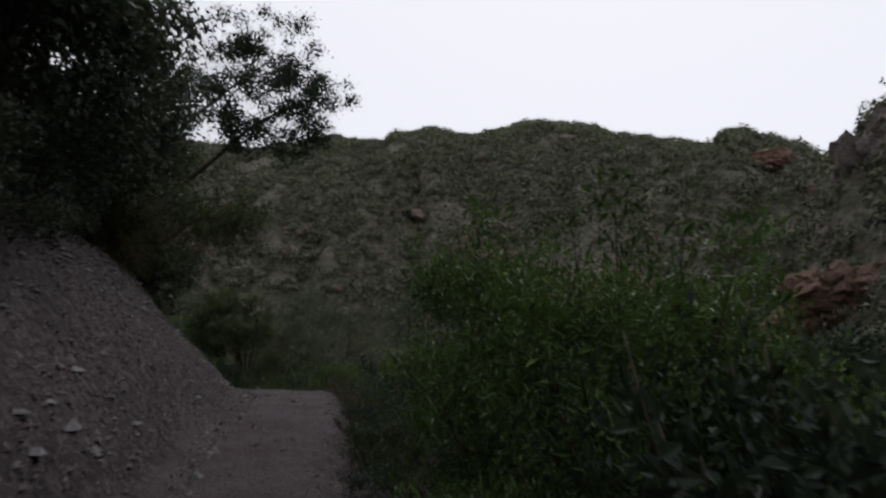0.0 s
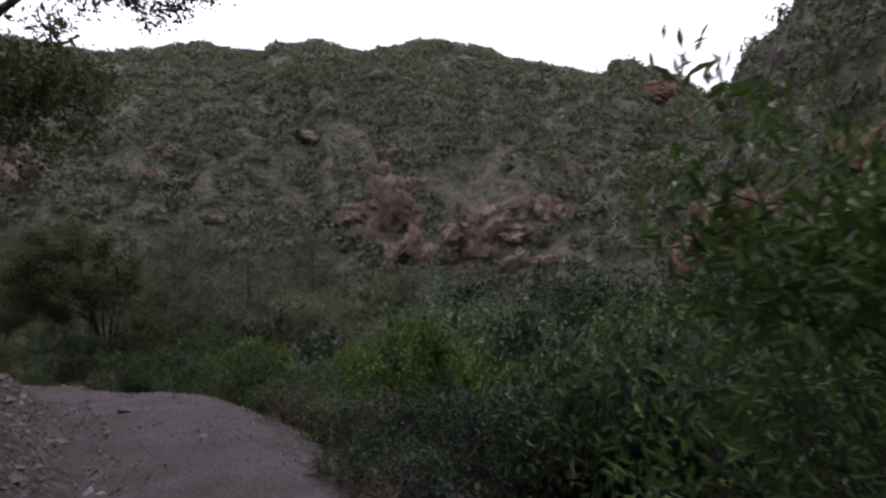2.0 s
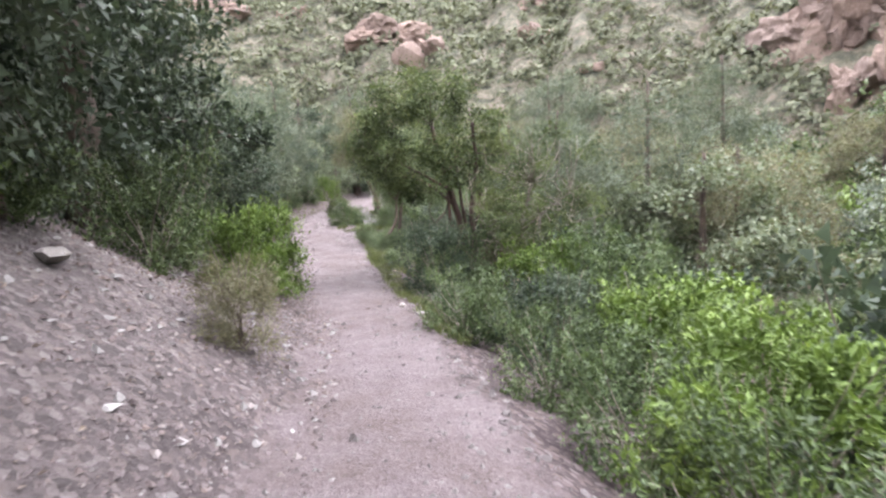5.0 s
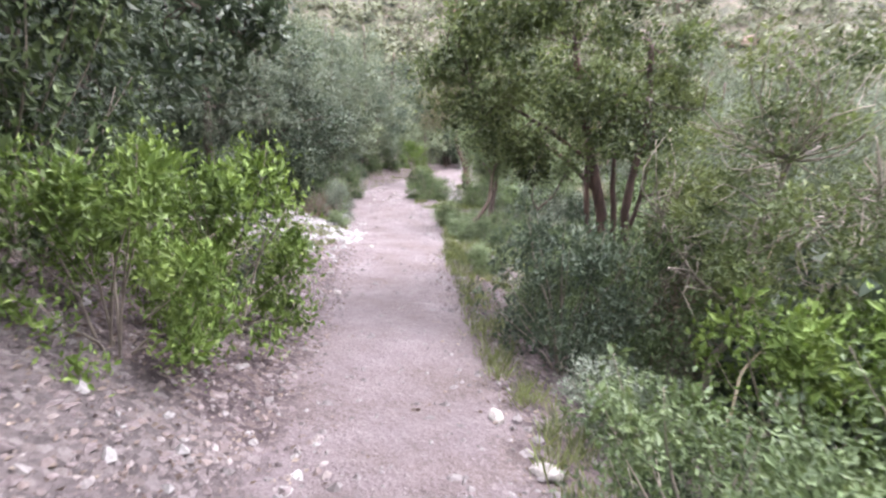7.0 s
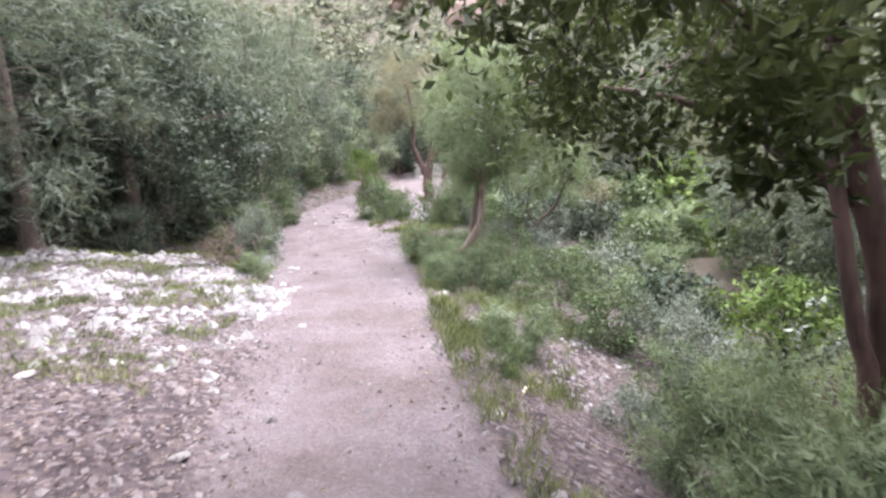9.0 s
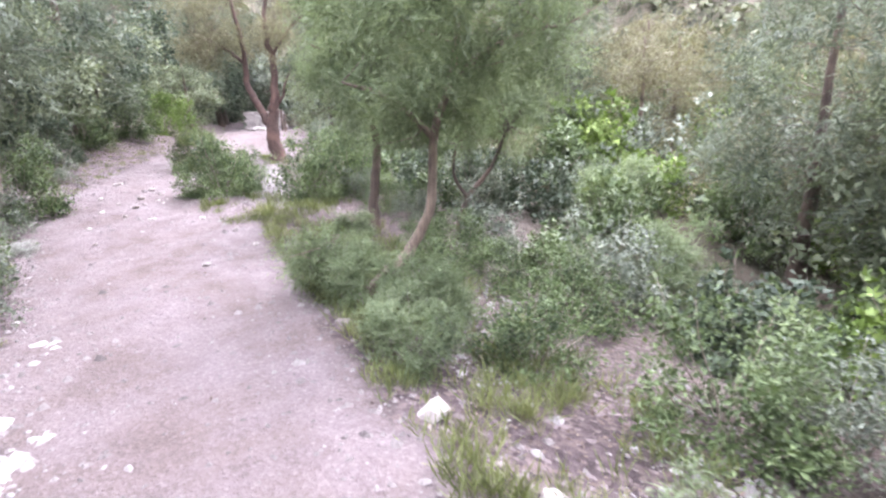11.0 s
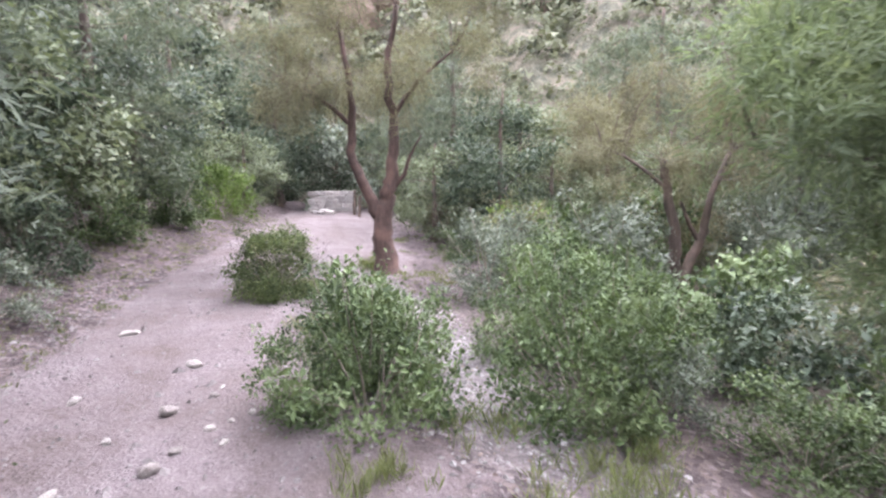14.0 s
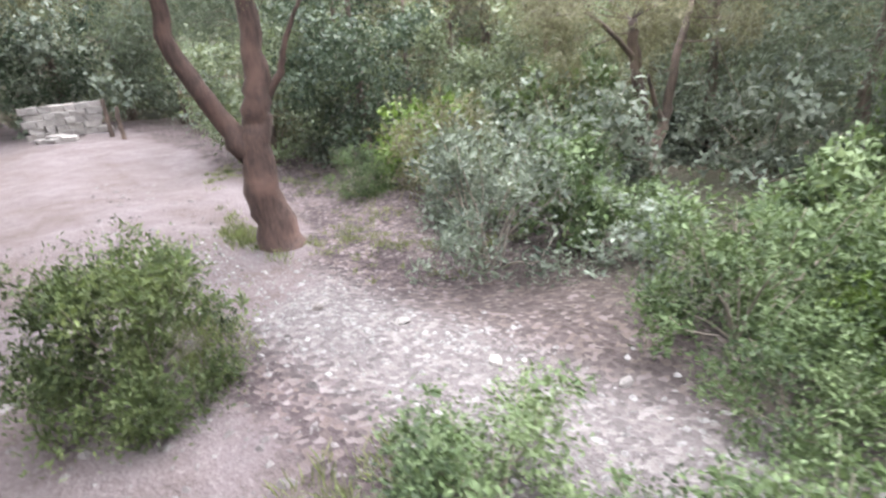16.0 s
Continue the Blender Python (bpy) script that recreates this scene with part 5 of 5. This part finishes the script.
def grass(name, seed, tufts, blades, box, keep, length, label, mat):
    x, y, z, s, rng = scatter(seed, tufts, box, keep, 0.6, 1.3)
    k = len(x)
    at = np.repeat(np.stack([x, y, z - 0.01], 1), blades, 0) + np.concatenate([rng.normal(scale=0.035, size=(k * blades, 2)), np.zeros((k * blades, 1))], 1)
    way = unit(np.concatenate([rng.normal(scale=0.45, size=(k * blades, 2)), np.ones((k * blades, 1))], 1))
    v, f = leaf_arrays(at, way, length, 0.008, rng)
    ob = part(name, mesh_of(name, v, f), mat)
    return tagged(ob, label, "grass", kind="stuff")


def right_verge(x, y, u):
    _, r = edge_of(y)
    return np.where((u > r - 0.02) & (u < r + 0.35), 0.9, 0)


grass("verge_grass", 81, 700, 16, (0.5, 6, -13, 0), right_verge, 0.14, "short green grass along the trail verge", LEAF["grass"])
grass("bank_grass", 82, 620, 16, (-0.5, 4, -7, 2.2), lambda x, y, u: np.where((u > edge_of(y)[1] + 0.05) & (u < edge_of(y)[1] + 1.7), np.clip(0.5 + 0.6 * waves(1.3 * x, 1.3 * y), 0.02, 1), 0), 0.18, "long pale grass on the gully bank", LEAF["grass"])
grass("meadow_grass", 83, 2400, 12, (-6, 1.6, -8.2, -1.2), lambda x, y, u: np.where((u < -1.1), np.clip(0.25 - 0.9 * waves(1.7 * x, 1.7 * y), 0.04, 0.9), 0), 0.075, "thin short grass between the stones", LEAF["grass"])
grass("island_grass", 84, 1400, 14, (-3.5, 1.5, 0, 9), lambda x, y, u: np.where((u > 1.0) & (u < 2.4), np.clip(0.2 + 0.5 * waves(x, 1.4 * y), 0, 0.7), 0) * (np.abs(gravel_lane(x, y)) > 0.5), 0.12, "patchy grass round the shrubs", LEAF["grass"])
grass("clearing_grass", 86, 700, 12, (-2, 3.5, 6, 13), lambda x, y, u: np.clip(0.2 + 0.6 * waves(x, y), 0, 1) * (np.abs(gravel_lane(x, y)) > 0.6) * (u > 1.3), 0.08, "thin dry grass round the forked tree", LEAF["grass"])
grass("slope_grass", 85, 900, 12, (-8, -2, 2, 16), lambda x, y, u: np.where((u < -1.0) & (u > -2.8), 0.4, 0), 0.07, "thin yellowish grass at the foot of the slope", LEAF["grass"])

# single stones: x, y, size
ROCKS = [rock_mesh(300 + k, 2, (1, 0.7, 0.5)) for k in range(6)]
for k, (x, y, s) in enumerate([
        (6.08, -17.66, 0.10), (5.1, -18.2, 0.10), (3.61, -15.33, 0.17), (6.6, -21.2, 0.07), (4.9, -17.2, 0.07), (4.4, -16.6, 0.08), (4.6, -18.9, 0.09), (5.2, -16.4, 0.05), (6.7, -19.4, 0.05), (4.2, -19.8, 0.11), (4.6, -20.9, 0.08),
        (1.44, -6.33, 0.07), (2.79, -8.28, 0.035), (4.95, -11.6, 0.075), (5.3, -12.0, 0.09), (2.9, -12.6, 0.10), (2.6, -9.4, 0.06), (2.0, -8.6, 0.06), (1.5, -8.0, 0.07), (0.9, -7.6, 0.07), (0.5, -8.2, 0.08), (1.1, -6.6, 0.05), (3.9, -8.4, 0.07), (3.5, -7.6, 0.06),
        (-2.11, 1.97, 0.10), (-2.35, 2.88, 0.10), (-3.38, 3.73, 0.10), (-1.82, 0.80, 0.07), (0.19, -1.64, 0.06), (0.5, -0.87, 0.05), (-1.9, 1.3, 0.09), (-2.3, 1.1, 0.06), (-2.0, 0.2, 0.06), (-1.5, -0.6, 0.05), (-2.9, 2.2, 0.07), (-3.0, 0.6, 0.08), (0.1, -0.3, 0.07), (-0.6, 0.5, 0.05), (-1.3, 0.5, 0.06), (-3.6, 1.9, 0.07),
        (-1.75, 1.75, 0.05), (-1.6, 1.6, 0.04), (-1.9, 2.2, 0.05), (-1.55, 1.95, 0.045), (-1.65, 1.85, 0.03), (-1.85, 1.5, 0.06), (-2.3, 1.6, 0.05), (-0.7, 5.4, 0.07), (-1.2, 5.9, 0.08), (0.1, 4.0, 0.06), (-0.4, 4.6, 0.07), (1.8, -3.4, 0.09), (2.4, -4.6, 0.14), (2.9, -5.2, 0.12), (1.3, -2.2, 0.06)]):
    ob = part("stone", ROCKS[k % 6], STONE_PALE if k % 3 else STONE_GREY)
    ob.matrix_basis = pose(x, y, float(height(x, y)) + 0.15 * s, 0, 0, (k * 77) % 360) @ Matrix.Diagonal((s, s, s, 1))
    tagged(ob, "angular pale stone lying on the earth trail" if k % 3 else "rough grey stone lying beside the trail", "stone", "loose stones")

# low dry-stone wall at the far end of the trail
rng_w = np.random.default_rng(9)
wall_foot = new("dry_stone_wall")
wall_foot.location = (-4.1, 19.6, float(height(-4.1, 19.6)))
wall_foot.rotation_euler = (0, 0, radians(8))
tagged(wall_foot, "low dry-stone wall of pale weathered blocks", "wall")
BLOCKS = []
for k in range(8):
    bm = bmesh.new()
    bmesh.ops.create_cube(bm, size=1.0)
    for v in bm.verts:
        v.co += Vector(rng_w.uniform(-0.09, 0.09, 3))
    bmesh.ops.bevel(bm, geom=bm.edges[:], offset=0.07, segments=1, affect='EDGES')
    me = bpy.data.meshes.new("block")
    bm.to_mesh(me)
    bm.free()
    BLOCKS.append(me)
for row in range(5):
    x = -1.1 + 0.1 * (row % 2)
    while x < 0.6:
        w = rng_w.uniform(0.2, 0.42)
        ob = part("block", BLOCKS[int(rng_w.integers(8))], STONE_PALE, wall_foot)
        ob.matrix_basis = pose(x + w / 2, rng_w.uniform(-0.03, 0.03), 0.09 + row * 0.165, 0, 0, rng_w.uniform(-3, 3)) @ Matrix.Diagonal((w * 1.04, 0.42, 0.175, 1))
        x += w
for x, y, s in [(-4.4, 18.6, 0.22), (-4.1, 18.3, 0.18), (-4.75, 18.5, 0.16), (-4.45, 18.2, 0.14)]:
    ob = part("fallen_block", BLOCKS[int(rng_w.integers(8))], STONE_PALE)
    ob.matrix_basis = pose(x, y, float(height(x, y)) + s * 0.3, 4, 3, x * 90) @ Matrix.Diagonal((s * 1.8, s * 1.3, s * 0.8, 1))
    tagged(ob, "pale block fallen from the dry-stone wall", "stone", "fallen wall blocks")

post_rng = np.random.default_rng(12)
for x, y, h in [(-3.2, 18.4, 0.95), (-2.9, 17.6, 0.8)]:
    z = float(height(x, y))
    ob = part("wooden_post", limb_mesh("wooden_post", [(x, y, z - 0.1), (x + 0.01, y, z + h * 0.5), (x + 0.03, y, z + h)], 0.06, 0.05, post_rng, 8), BARK_DARK)
    tagged(ob, "short dark wooden post beside the dry-stone wall", "post", "posts by the wall")

# fallen branches and roots
def stick(name, pts, r, mat, label):
    rng = np.random.default_rng(int(abs(pts[0][0] * 100)))
    p = [(x, y, float(height(x, y)) + dz) for x, y, dz in pts]
    ob = part(name, limb_mesh(name, p, r, r * 0.45, rng, 6), mat)
    return tagged(ob, label, "branch", "fallen branches")


stick("fallen_branch", [(3.6, -7.0, 0.02), (3.62, -6.8, 0.02), (3.68, -6.55, 0.01)], 0.018, WOOD_BARE, "bare pale branch lying at the trail edge")
stick("fallen_branch", [(4.62, -8.15, 0.02), (4.75, -8.3, 0.03), (4.9, -8.5, 0.01)], 0.022, WOOD_BARE, "pale dead branch lying on the bank")
def root_tangle(x, y, spread, n, seed):
    """Dead roots and twigs that arch out of the trail's broken edge."""
    rng = np.random.default_rng(seed)
    foot = new("root_tangle")
    foot.location = (x, y, float(height(x, y)))
    for k in range(n):
        ox, oy = rng.normal(scale=spread * 0.45, size=2)
        a, ln = rng.uniform(0, 2 * np.pi), spread * rng.uniform(0.5, 1.2)
        dx, dy = math.cos(a) * ln, math.sin(a) * ln
        up, bend = rng.uniform(0.08, 0.36), rng.normal(scale=0.15, size=2)
        p = [(ox - dx * 0.2, oy - dy * 0.2, -0.1), (ox + dx * 0.25 + bend[0] * 0.5, oy + dy * 0.25, up * 0.7), (ox + dx * 0.65 + bend[0], oy + dy * 0.65 + bend[1], up), (ox + dx, oy + dy + bend[1], up * rng.uniform(-0.2, 0.6))]
        part("root", limb_mesh("root", p, rng.uniform(0.007, 0.02), 0.004, rng, 6, 12), BARK_GREY if k % 3 == 0 else BARK_DARK, foot)
    return tagged(foot, "tangle of dead grey roots at the trail's broken edge", "roots", "root tangles")


root_tangle(6.98, -26.15, 0.36, 26, 91)
root_tangle(7.2, -25.3, 0.34, 18, 92)
stick("exposed_root", [(6.95, -25.9, 0.05), (7.3, -25.5, 0.22), (7.7, -25.4, 0.25), (8.0, -25.0, 0.1)], 0.03, BARK_GREY, "exposed grey root arching at the trail edge")
stick("exposed_root", [(6.9, -26.2, 0.02), (7.2, -26.3, 0.15), (7.5, -26.1, 0.12), (7.7, -26.3, 0.0)], 0.022, BARK_GREY, "thin exposed root curling from the bank")
for k, (x, y, h, lean) in enumerate([(6.6, -9.2, 1.9, 0.25), (6.3, -10.3, 1.0, 0.3), (9.3, -18.0, 1.5, 0.1), (9.9, -20.1, 1.9, 0.35), (10.2, 3.0, 3.2, 0.2)]):
    stick("dead_stem", [(x, y, -0.1), (x + lean * 0.3, y, h * 0.35), (x + lean * 0.5, y + 0.1, h * 0.7), (x + lean, y + 0.1, h)], 0.014, WOOD_BARE, "bare pale dead stem standing among shrubs")
